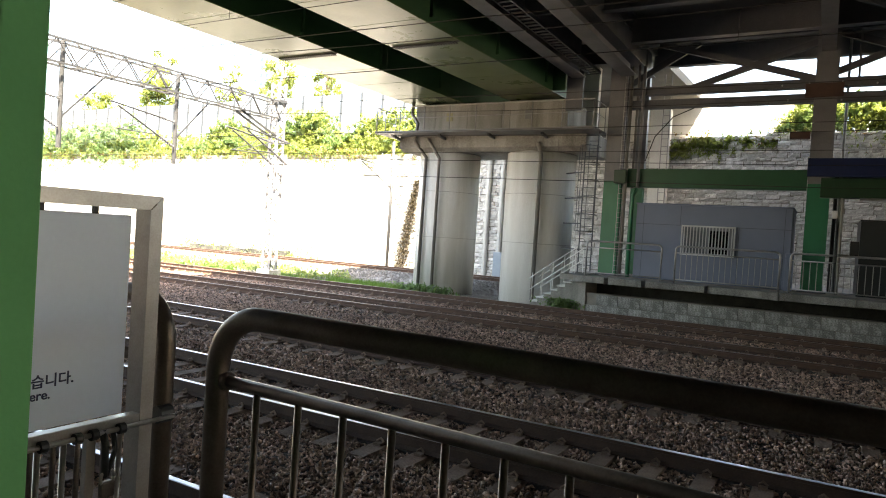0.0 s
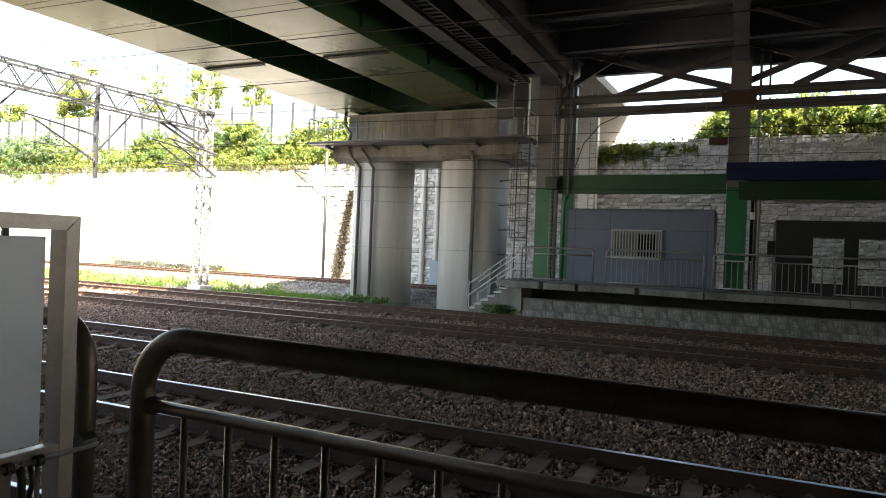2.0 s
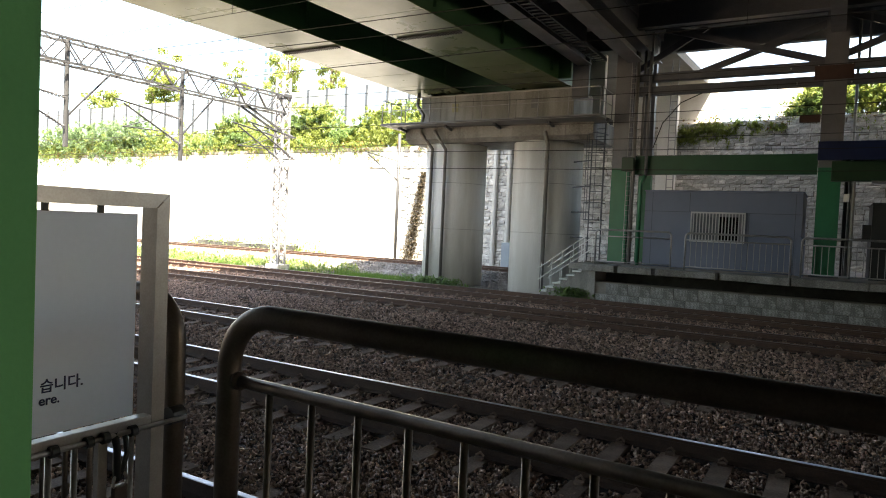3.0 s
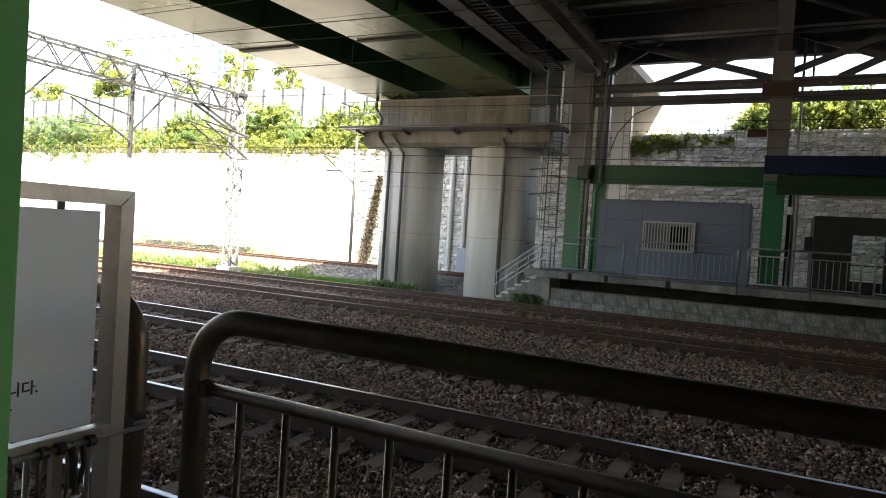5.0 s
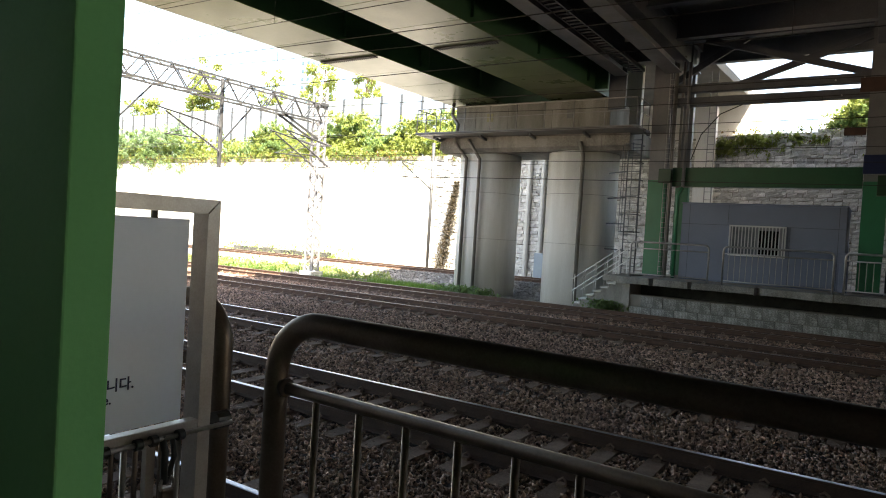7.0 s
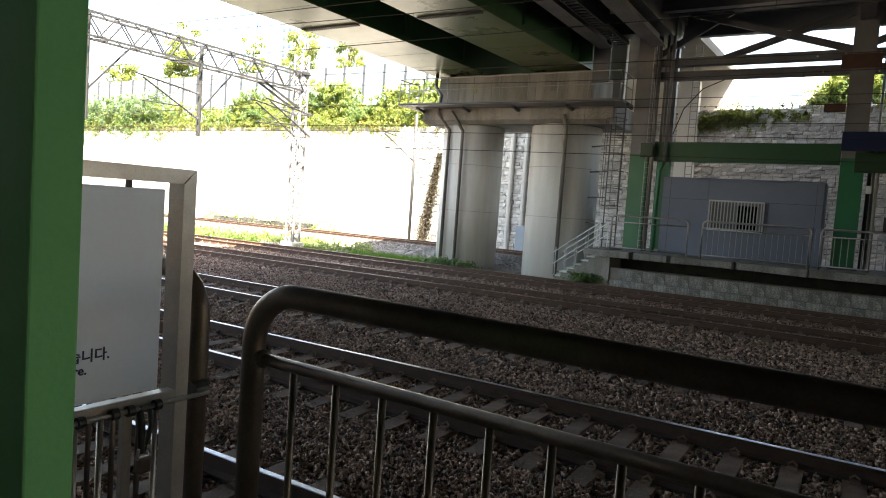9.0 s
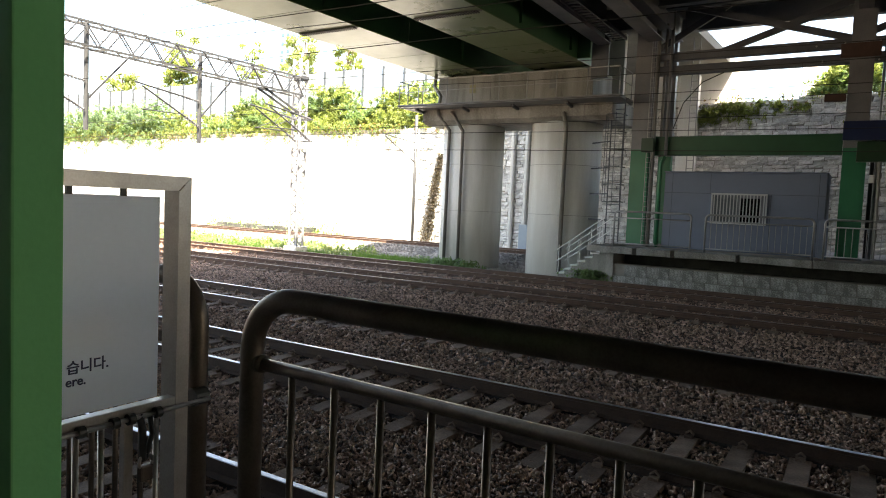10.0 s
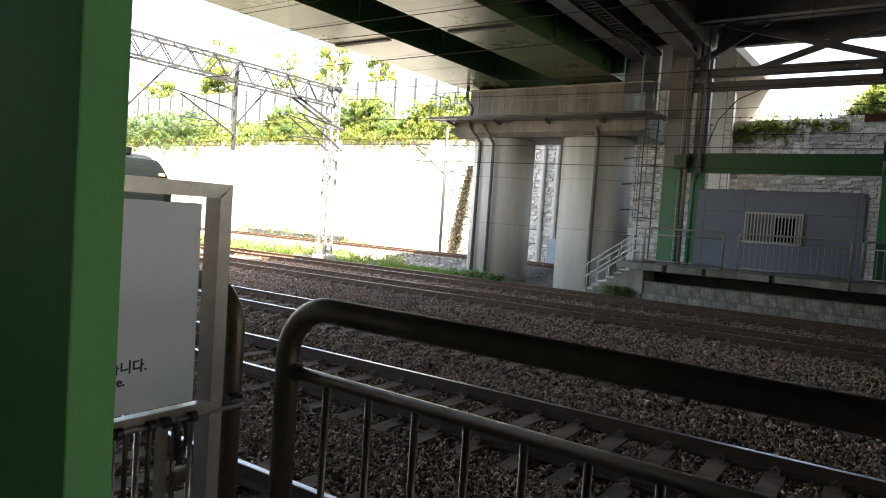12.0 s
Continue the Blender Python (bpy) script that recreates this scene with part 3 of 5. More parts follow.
def steps_at_end():
    s = thing("steps", "worn concrete steps with a pale handrail", "stairs", pose(0, 0, 0))
    n = 7
    for i in range(n):
        x = -9.75 + i * 0.27
        top = -0.26 + (i + 1) * 0.17
        st = part("step", box(x + 0.03, x + 0.3, 24.26, 25.14, -0.4, top - 0.05), CONCRETE_OLD, s)
        part("tread", box(x - 0.02, x + 0.29, 24.2, 25.2, top - 0.048, top, 0.01), CONCRETE, st, "pale worn tread slab")
    for y in (24.22, 25.15):
        for dz in (0.95, 0.5):
            part("handrail", tube([(-9.85, y, -0.22 + dz), (-8.0, y, 1.12 + dz)], 0.02, 8), WHITE_METAL, s)
        for i in range(5):
            x = -9.7 + i * 0.42
            part("baluster", tube([(x, y, -0.1 + i * 0.25), (x, y, 0.98 + i * 0.265)], 0.016, 8), WHITE_METAL, s)


def arch_points(x0, x1, z, r):
    pts = [(x0, 0, 0), (x0, 0, z - r)]
    pts += [(x0 + r - r * math.cos(a), 0, z - r + r * math.sin(a)) for a in np.linspace(0.2, math.pi / 2, 6)]
    pts += [(x1 - r + r * math.sin(a), 0, z - r + r * math.cos(a)) for a in np.linspace(0, math.pi / 2 - 0.2, 6)]
    return pts + [(x1, 0, z - r), (x1, 0, 0)]


def platform_fences():
    bal = finish(tube([(0, 0, 0), (0, 0, 0.86)], 0.011, 6), "baluster", STEEL_GALV)
    for x0, x1, bars in ((-7.24, -4.67, False), (-4.22, -1.12, True), (-0.83, 2.21, True), (2.56, 6.0, True), (6.4, 10.0, True)):
        f = thing("platform_fence", "galvanised tube fence panel with rounded corners", "fence", pose((x0 + x1) / 2, 23.05, 1.1), "platform fence panels")
        h = (x1 - x0) / 2
        part("frame", tube(arch_points(-h, h, 1.24, 0.14), 0.032, 10), STEEL_GALV, f, "", True)
        part("mid_rail", tube([(-h, 0, 1.02), (h, 0, 1.02)], 0.02, 8), STEEL_GALV, f, "", True)
        part("bottom_rail", tube([(-h, 0, 0.14), (h, 0, 0.14)], 0.018, 8), STEEL_GALV, f, "", True)
        if bars:
            k = int(2 * h / 0.17)
            for i in range(1, k):
                share("baluster", bal, f, pose(-h + i * 2 * h / k, 0, 0.15))


def hut():
    h = thing("equipment_hut", "blue-grey panelled equipment hut with a barred window", "hut", pose(-3.5, 26.3, 1.1))
    part("body", box(-2.57, 2.57, -1.3, 1.3, 0, 2.73, 0.02), HUT_GREY, h)
    part("roof_edge", box(-2.6, 2.6, -1.33, 1.33, 2.73, 2.77, 0.01), HUT_GREY, h)
    for x, z0, z1 in ((-2.3, 0.02, 2.7), (-1.0, 2.02, 2.7), (0.95, 0.02, 2.0), (2.35, 0.02, 2.7)):
        part("panel_joint", box(x, x + 0.012, -1.305, -1.299, z0, z1), BARRIER_FRAME, h)
    part("panel_joint", box(-2.56, 2.56, -1.305, -1.299, 2.0, 2.012), BARRIER_FRAME, h)
    w = part("window", box(-0.88, 0.80, -1.315, -1.3, 1.0, 2.0), WINDOW_SASH, h, "grey sliding window behind pale bars")
    part("pane", box(-0.84, -0.06, -1.322, -1.315, 1.06, 1.94), SASH_GLASS, w, "pale reflecting pane")
    part("pane", box(0.02, 0.66, -1.322, -1.315, 1.06, 1.86), DARK_GLASS, w, "dark open pane")
    fr = box(-0.93, 0.85, -1.39, -1.33, 1.97, 2.02)
    box(-0.93, 0.85, -1.39, -1.33, 0.96, 1.01, 0, fr)
    box(-0.93, -0.89, -1.39, -1.33, 1.01, 1.97, 0, fr)
    box(0.81, 0.85, -1.39, -1.33, 1.01, 1.97, 0, fr)
    part("frame", fr, BAR_PAINT, w)
    bar = finish(box(-0.016, 0.016, -1.385, -1.355, 1.01, 1.97), "window_bar", BAR_PAINT)
    for i in range(16):
        share("window_bar", bar, w, pose(-0.83 + i * 0.1055, 0, 0))
    part("cabinet", box(2.45, 2.7, -1.75, -1.45, 0, 1.25, 0.02), HUT_GREY, h, "narrow grey cabinet")


def kiosk():
    k = thing("waiting_shelter", "charcoal waiting shelter with clear window openings", "shelter", pose(6.2, 26.3, 1.1))
    z = 2.4
    for x0, x1 in ((-5.2, -4.1), (-3.21, -2.81), (-1.9, 0.2), (1.2, 5.0)):
        part("front_panel", box(x0, x1, -1.3, -1.2, 0, z), KIOSK, k)
    for x0, x1 in ((-4.1, -3.21), (-2.81, -1.9), (0.2, 1.2)):
        part("header_panel", box(x0, x1, -1.3, -1.2, 1.9, z), KIOSK, k)
        part("sill", box(x0, x1, -1.3, -1.2, 0, 0.40), KIOSK, k)
        part("sill_strip", box(x0, x1, -1.31, -1.2, 0.40, 0.44), WHITE_METAL, k)
    back = box(-5.2, -4.6, 1.2, 1.3, 0, z)
    box(-4.6, 5.0, 1.2, 1.3, 1.95, z, 0, back)
    box(-4.6, 5.0, 1.2, 1.3, 0, 0.08, 0, back)
    box(-1.2, -1.0, 1.2, 1.3, 0.08, 1.95, 0, back)
    part("back_wall", back, KIOSK, k)
    part("side_wall", box(-5.2, -5.1, -1.2, 1.2, 0, z), KIOSK, k)
    part("side_wall", box(4.9, 5.0, -1.2, 1.2, 0, z), KIOSK, k)
    part("roof", box(-5.22, 5.1, -1.34, 1.34, z, z + 0.05, 0.01), KIOSK, k)
    for x0, x1 in ((-4.1, -3.21), (-2.81, -1.9), (0.2, 1.2)):
        g = part("pane", box(x0, x1, -1.26, -1.25, 0.44, 1.9), GLASS, k, "clear glass pane")
        g.visible_shadow = False
        part("window_frame", box(x0, x1, -1.29, -1.22, 0.90, 0.94), KIOSK, g)
    part("bracket_lamp", box(-5.45, -5.2, -1.2, -1.0, 1.25, 1.75, 0.02), BLACK_STEEL, k, "black wall box")


# ---- steel station structure ----
def steel_frame():
    s = thing("station_steel_frame", "dark riveted steel frame carrying the deck above the platform", "steelwork", pose(0, 0, 0))
    for x in (-7.05, -0.25, 6.55, 13.3):
        lo = bmesh.new()
        for f in ((-0.33, 0.33, 25.0, 25.05), (-0.33, 0.33, 25.45, 25.5), (-0.03, 0.03, 25.05, 25.45)):
            box(x + f[0], x + f[1], f[2], f[3], 1.1, 4.66, 0, lo)
        c = part("column", lo, GREEN, s, "green-painted lower column")
        up = bmesh.new()
        for f in ((-0.33, 0.33, 25.0, 25.05), (-0.33, 0.33, 25.45, 25.5), (-0.03, 0.03, 25.05, 25.45)):
            box(x + f[0], x + f[1], f[2], f[3], 4.66, 10.3, 0, up)
        part("upper_column", up, STEEL_GREY, c, "grey upper column")
        part("base_plate", box(x - 0.42, x + 0.42, 24.9, 25.6, 1.1, 1.14), STEEL_DARK, c)
        if x < -7:
            bc = part("back_column", box(x - 0.08, x + 0.42, 28.0, 28.3, 1.1, 4.66), GREEN, s, "green-painted rear column")
            part("upper_column", box(x - 0.08, x + 0.42, 28.0, 28.3, 4.66, 10.3), STEEL_GREY, bc, "grey upper column")
        else:
            part("riser_pipe", tube([(x + 0.62, 25.9, 1.1), (x + 0.62, 25.9, 10.3)], 0.045, 8), PIPE_PALE, s, "slim pale riser pipe", True)
            part("riser_pipe", tube([(x + 0.50, 25.9, 1.1), (x + 0.50, 25.9, 5.2)], 0.06, 8), BLACK_STEEL, s, "dark riser pipe", True)
    part("beam", box(-6.7, -0.6, 25.1, 25.4, 4.45, 5.13, 0.01), BEAM_GREEN, s, "green cross beam")
    for z0, z1 in ((7.85, 8.14), (7.36, 7.66)):
        part("tie_beam", box(-6.72, 16, 25.08, 25.4, z0, z1, 0.01), STEEL_DARK, s)
    for x, rods in ((-7.05, (((-5.67, 9.72), (-0.5, 8.13), 25.2), ((-4.45, 8.1), (-0.58, 9.4), 25.34), ((-6.7, 8.3), (-4.3, 9.72), 25.34))),
                    (-0.25, (((0.05, 8.36), (3.5, 9.72), 25.2), ((0.05, 9.68), (4.3, 8.1), 25.34), ((1.4, 8.1), (4.75, 9.72), 25.22))),
                    (6.55, (((6.9, 8.2), (10.4, 9.72), 25.2), ((6.9, 9.6), (11.2, 8.1), 25.34)))):
        for (xa, za), (xb, zb), yy in rods:
            part("brace", beam((xa, yy, za), (xb, yy, zb), 0.12, 0.22), STEEL_DARK, s)
        part("hanger", beam((x + 0.9, 25.3, 8.1), (x + 0.9, 25.3, 9.75), 0.07, 0.07), STEEL_GREY, s)
    part("top_chord", box(-6.72, 16, 25.08, 25.4, 9.7, 10.0), STEEL_DARK, s)
    for x in (-0.25,):
        gp = part("gusset", box(x - 0.6, x + 0.5, 24.96, 25.0, 7.5, 7.95), RUST_RED, s, "red-oxide gusset plate")
        # Pale bolt heads stand for small white dots of light on the steel.
        bolt = finish(tube([(0, 0, 0), (0, 0.03, 0)], 0.03, 6), "bolt", BAR_PAINT)
        for bx, bz in ((-0.5, 8.0), (-1.3, 7.95), (0.45, 8.0), (1.4, 7.9), (-1.1, 7.45), (0.45, 7.4)):
            share("bolt", bolt, gp, pose(x + bx, 25.05, bz))
        part("box_sign", box(x - 0.95, x - 0.35, 24.8, 25.0, 6.12, 6.36, 0.01), RUST_RED, s, "rust-red junction box")
    part("floor_plate", box(-9.5, 62.0, -30, 27.7, 10.36, 10.55), DECK_GREY, s, "dark deck plate")
    for y in np.arange(-28.98, 27.6, 3.53):
        bm = box(-6.4, 20.0, y - 0.02, y + 0.02, 9.5, 10.35)
        box(-6.4, 20.0, y - 0.16, y + 0.16, 9.46, 9.5, 0, bm)
        part("floor_beam", bm, STEEL_GREY, s)
    for x in (-6.45, -0.25, 6.55):
        part("main_girder", i_beam_y(x, -30, 27.2, 9.0, 10.34, 0.42), STEEL_GREY, s)
    # This wall and slab are added out of view to shade the stonework.
    part("shade_slab_wall", box(-2.6, 62.0, 26.9, 27.2, 10.55, 12.6), STEEL_DARK, s, "unseen dark wall added to carry the shading slab")
    part("shade_slab", box(-5.0, 62.0, 26.9, 34.6, 12.6, 13.0), STEEL_DARK, s, "unseen slab added to shade the retaining wall")
    for k in range(4):
        part("sway_brace", beam((-6.3 + k * 3.2, 14.4 + 3.55 * (k % 3), 9.55), (-3.3 + k * 3.2, 17.95 + 3.55 * (k % 3), 9.55), 0.1, 0.1), STEEL_DARK, s)


def canopy():
    c = thing("platform_canopy", "navy-edged platform canopy on dark green steel", "canopy", pose(0, 0, 0))
    part("fascia", box(-0.6, 30, 24.3, 24.45, 4.83, 5.42, 0.01), NAVY, c, "navy blue fascia board")
    part("roof_sheet", box(-0.6, 30, 24.45, 29.0, 5.2, 5.3), GREEN_DARK, c)
    part("edge_beam", box(-0.2, 30, 24.7, 25.0, 4.2, 4.83, 0.01), GREEN_DARK, c, "deep green edge beam")
    part("back_beam", box(-0.2, 30, 28.6, 28.9, 4.55, 5.2), GREEN_DARK, c)
    part("gutter", tube([(0.9, 24.62, 4.16), (30, 24.62, 4.16)], 0.05, 8), STEEL_GALV, c)
    part("downpipe", tube([(0.45, 24.8, 4.3), (0.45, 24.8, 1.1)], 0.05, 8), PIPE, c)
    part("speaker", box(0.18, 0.34, 24.85, 25.0, 3.55, 3.8, 0.02), WHITE_METAL, c, "small white loudspeaker")


def service_run():
    s = thing("service_pipes", "green service pipes and a ladder beside a column", "pipework", pose(0, 0, 0))
    part("pipe", tube([(-6.55, 24.95, 1.1), (-6.55, 24.95, 8.9)], 0.06, 8), PIPE, s, "", True)
    part("pipe", tube([(-6.25, 24.95, 1.1), (-6.25, 24.95, 4.1), (-6.1, 24.95, 4.4)], 0.07, 8), GREEN, s, "green bent pipe", True)
    part("pipe", tube([(-6.1, 24.95, 4.4), (-6.1, 24.95, 8.9)], 0.06, 8), STEEL_GREY, s, "grey riser pipe", True)
    part("pipe", tube([(-6.35, 25.15, 4.4), (-6.35, 25.15, 9.2)], 0.05, 8), PIPE, s, "", True)
    lad = bmesh.new()
    for x in (-6.78, -6.62):
        tube([(x, 24.9, 1.2), (x, 24.9, 8.6)], 0.012, 6, lad)
    for i in range(40):
        tube([(-6.78, 24.9, 1.3 + i * 0.18), (-6.62, 24.9, 1.3 + i * 0.18)], 0.008, 5, lad)
    part("cable_ladder", lad, STEEL_GALV, s)
    lad = bmesh.new()
    for x in (-5.75, -5.5):
        tube([(x, 26.8, 1.2), (x, 26.8, 9.0)], 0.02, 6, lad)
    for i in range(25):
        tube([(-5.75, 26.8, 1.4 + i * 0.3), (-5.5, 26.8, 1.4 + i * 0.3)], 0.012, 5, lad)
    part("ladder", lad, STEEL_GALV, s)
    part("hose", tube([(-5.9, 25.0, 5.4), (-5.6, 25.0, 6.3), (-5.0, 25.0, 7.0), (-4.3, 25.0, 7.3)], 0.02, 6), BLACK_STEEL, s)
    part("cable_box", box(-6.95, -6.5, 24.75, 24.95, 4.55, 5.05, 0.02), GREEN_DARK, s)


# ---- retaining wall ----
WALL_Y = 36.0


def top_of_wall(x):
    return 7.2 + 0.9 / (1 + math.exp(-(x + 12) / 3.0))


def retaining_wall():
    bm = bmesh.new()
    xs = [-320, -120, -80] + [-60 + 2.0 * i for i in range(46)] + [60, 120]
    rows = [[bm.verts.new((x, WALL_Y + 0.02, -0.42)) for x in xs], [bm.verts.new((x, WALL_Y + 0.02, top_of_wall(x))) for x in xs], [bm.verts.new((x, WALL_Y + 1.0, top_of_wall(x))) for x in xs], [bm.verts.new((x, WALL_Y + 1.0, -0.42)) for x in xs]]
    for a, b in zip(rows, rows[1:]):
        for k in range(len(xs) - 1):
            bm.faces.new((a[k], a[k + 1], b[k + 1], b[k]))
    tagged(part("wall_retaining", bm, MORTAR), "tall rough stone retaining wall behind the tracks", "wall", "", "structure")
    bm = bmesh.new()
    a = [bm.verts.new((x, WALL_Y + 0.9, top_of_wall(x) - 0.05)) for x in xs]
    b = [bm.verts.new((x, WALL_Y + 5.0, top_of_wall(x) + 0.5)) for x in xs]
    c = [bm.verts.new((x, 400, 9.0)) for x in xs]
    for p, q in ((a, b), (b, c)):
        for k in range(len(xs) - 1):
            bm.faces.new((p[k], p[k + 1], q[k + 1], q[k]))
    tagged(part("terrace", bm, SOIL), "earth terrace above the retaining wall", "ground", "", "structure")
    bm = box(-320, -24.3, WALL_Y - 0.14, WALL_Y, -0.42, 6.9, 0.02)
    tagged(part("wall_facing", bm, PALE_STONE), "pale smooth concrete facing on the sunlit wall", "wall", "", "structure")
    tagged(part("pilaster_pale", box(-8.2, -7.25, WALL_Y - 0.45, WALL_Y, -0.42, 9.4, 0.03), PALE_STONE), "pale rendered pilaster on the retaining wall", "pilaster", "", "structure")
    tagged(part("upper_wall", box(-20.0, -5.4, WALL_Y + 1.2, WALL_Y + 1.5, 7.5, 10.4), PALE_STONE), "pale concrete wall above the stonework", "wall", "", "structure")
    tagged(part("upper_panel", box(-2.9, -0.6, WALL_Y + 3.0, WALL_Y + 3.2, 7.5, 10.6), PALE_STONE), "pale grey concrete panel above the stonework", "wall", "", "structure")
    for i, x in enumerate((-19.8, -17.5, -16.6)):
        tagged(part("wall_pipe", tube([(x, WALL_Y - 0.2, -0.3), (x, WALL_Y - 0.2, 7.3)], 0.15 if i else 0.07, 10), PIPE_PALE), "pale vertical pipe fixed to the stone wall", "pipe")


def wall_stones():
    """Rough-faced blocks in courses; the ones beside the far platform are pieces of their own."""
    wall = bpy.data.objects["wall_retaining"]
    shapes = []
    for i in range(7):
        bm = box(0, 1, -0.05, 0.06, 0, 1)
        bmesh.ops.subdivide_edges(bm, edges=[e for e in bm.edges if abs(e.verts[0].co.y + 0.05) < 1e-5 and abs(e.verts[1].co.y + 0.05) < 1e-5], cuts=1, use_grid_fill=True)
        for v in bm.verts:
            if v.co.y < 0:
                v.co += Vector((rng.uniform(-0.09, 0.09), rng.uniform(-0.045, 0.015), rng.uniform(-0.12, 0.12)))
        shapes.append(finish(bm, "wall_stone", WALL_STONE))
    verts, faces, count, z = [], [], 0, -0.3
    while z < 8.1:
        h = rng.uniform(0.15, 0.26)
        x = -24.9 - rng.uniform(0, 0.5)
        while x < 18:
            w = rng.uniform(0.22, 0.62)
            if z + h < top_of_wall(x) + 0.15:
                m = pose(x, WALL_Y, z + rng.uniform(-0.015, 0.015), 0, rng.normal(0, 3.0), 0) @ Matrix.Diagonal((w - 0.022, rng.uniform(0.7, 1.6), h - 0.018, 1))
                near = (-5.8 < x < 4.0 and 3.8 < z < 7.6) and count < 290
                me = shapes[rng.integers(7)]
                if near:
                    count += 1
                    share("wall_stone", me, wall, m)
                else:
                    o = len(verts)
                    verts += [tuple(m @ v.co) for v in me.vertices]
                    faces += [tuple(o + i for i in p.vertices) for p in me.polygons]
            x += w
        z += h
    ob = soup("wall_stones", verts, faces, [WALL_STONE], "rough coursed stone blocks", "", None)
    ob.parent = wall


def bush_band(name, x0, x1, n, low, high, y0, y1, mats, label, size=0.16, reach=0.75, top=0.55, rough=0.8):
    """Leaves along many short crooked shoots that rise to an uneven top."""
    k = n // 38
    cx, cy = rng.uniform(x0, x1, k), rng.uniform(y0, y1, k)
    env = np.array([top + rough * (0.42 * noise.noise((x * 0.16, 3.1, y * 0.1)) + 0.26 * noise.noise((x * 0.5, 1.1, y * 0.4)) + 0.3 * noise.noise((x * 1.4, 5.1, y * 1.2))) for x, y in zip(cx, cy)])
    base = np.array([top_of_wall(x) for x in cx])
    end = np.clip(np.minimum(cx - x0, x1 - cx) / 1.4, 0.1, 1.0) ** 0.6
    rise = np.clip(env, 0.12, 1.1) * end * rng.uniform(0.0, 1.0, k) ** 0.7
    root = np.column_stack([cx, cy, base + low + (high - low) * rise])
    way = rng.normal(size=(k, 3)) * np.array([0.75, 0.6, 0.45]) + np.array([0.0, -0.25, 0.5])
    way /= np.linalg.norm(way, axis=1)[:, None]
    length = reach * rng.uniform(0.35, 1.3, k)
    pick = rng.integers(0, k, n)
    u = rng.uniform(0, 1, n)
    c = root[pick] + way[pick] * (length[pick] * u)[:, None] + rng.normal(0, 0.07 * reach + 0.02, (n, 3))
    c[:, 2] -= 0.25 * length[pick] * u * u
    v, f = leaf_cloud(c, size)
    tone = np.array([noise.noise((p[0] * 0.55, p[1] * 0.5, p[2] * 0.9)) for p in root]) + rng.normal(0, 0.16, k)
    order = np.clip(((0.5 - tone) * len(mats)).astype(int), 0, len(mats) - 1)
    soup(name, v.tolist(), f.tolist(), mats, label, "hedge", np.tile(order[pick], 2).tolist())


def hanging_vines():
    n = 9000
    x = np.concatenate([rng.uniform(-66, -20, 7800), rng.uniform(-7.5, 16, 1200)])
    env = np.array([abs(noise.noise((a * 0.7, 7.7, 0))) + 0.5 * abs(noise.noise((a * 2.3, 2.2, 0))) for a in x])
    drop = np.clip(env - 0.14, 0, 1) * rng.uniform(0, 1, n) ** 1.5 * 3.0
    z = np.array([top_of_wall(a) for a in x]) + 0.25 - drop
    z += rng.normal(0, 0.1, n)
    keep = env > 0.22
    x, z, n = x[keep], z[keep], int(keep.sum())
    c = np.column_stack([x, WALL_Y - 0.12 - rng.uniform(0, 0.2, n), z])
    v, f = leaf_cloud(c, 0.1)
    idx = np.tile(rng.choice([0, 0, 1, 2], n), 2)
    soup("hanging_vines", v.tolist(), f.tolist(), [LEAF_BRIGHT, LEAF_DEEP, LEAF_DRY], "vines hanging over the top of the wall", "vines", idx.tolist())


def creeper():
    # Leaf clumps stand in for the ragged stone edge beside the facing.
    n = 1500
    u = rng.uniform(0, 1, n)
    x = -23.55 + 1.0 * u + rng.normal(0, 0.17, n) * (1.5 - u * 0.9)
    z = -0.3 + 5.9 * u
    c = np.column_stack([x, np.full(n, WALL_Y - 0.12) - rng.uniform(0, 0.15, n), z])
    v, f = leaf_cloud(c, 0.1)
    soup("creeper", v.tolist(), f.tolist(), [TOOTHING_BROWN], "brown leaves standing for rough stone toothing on the wall", "creeper")


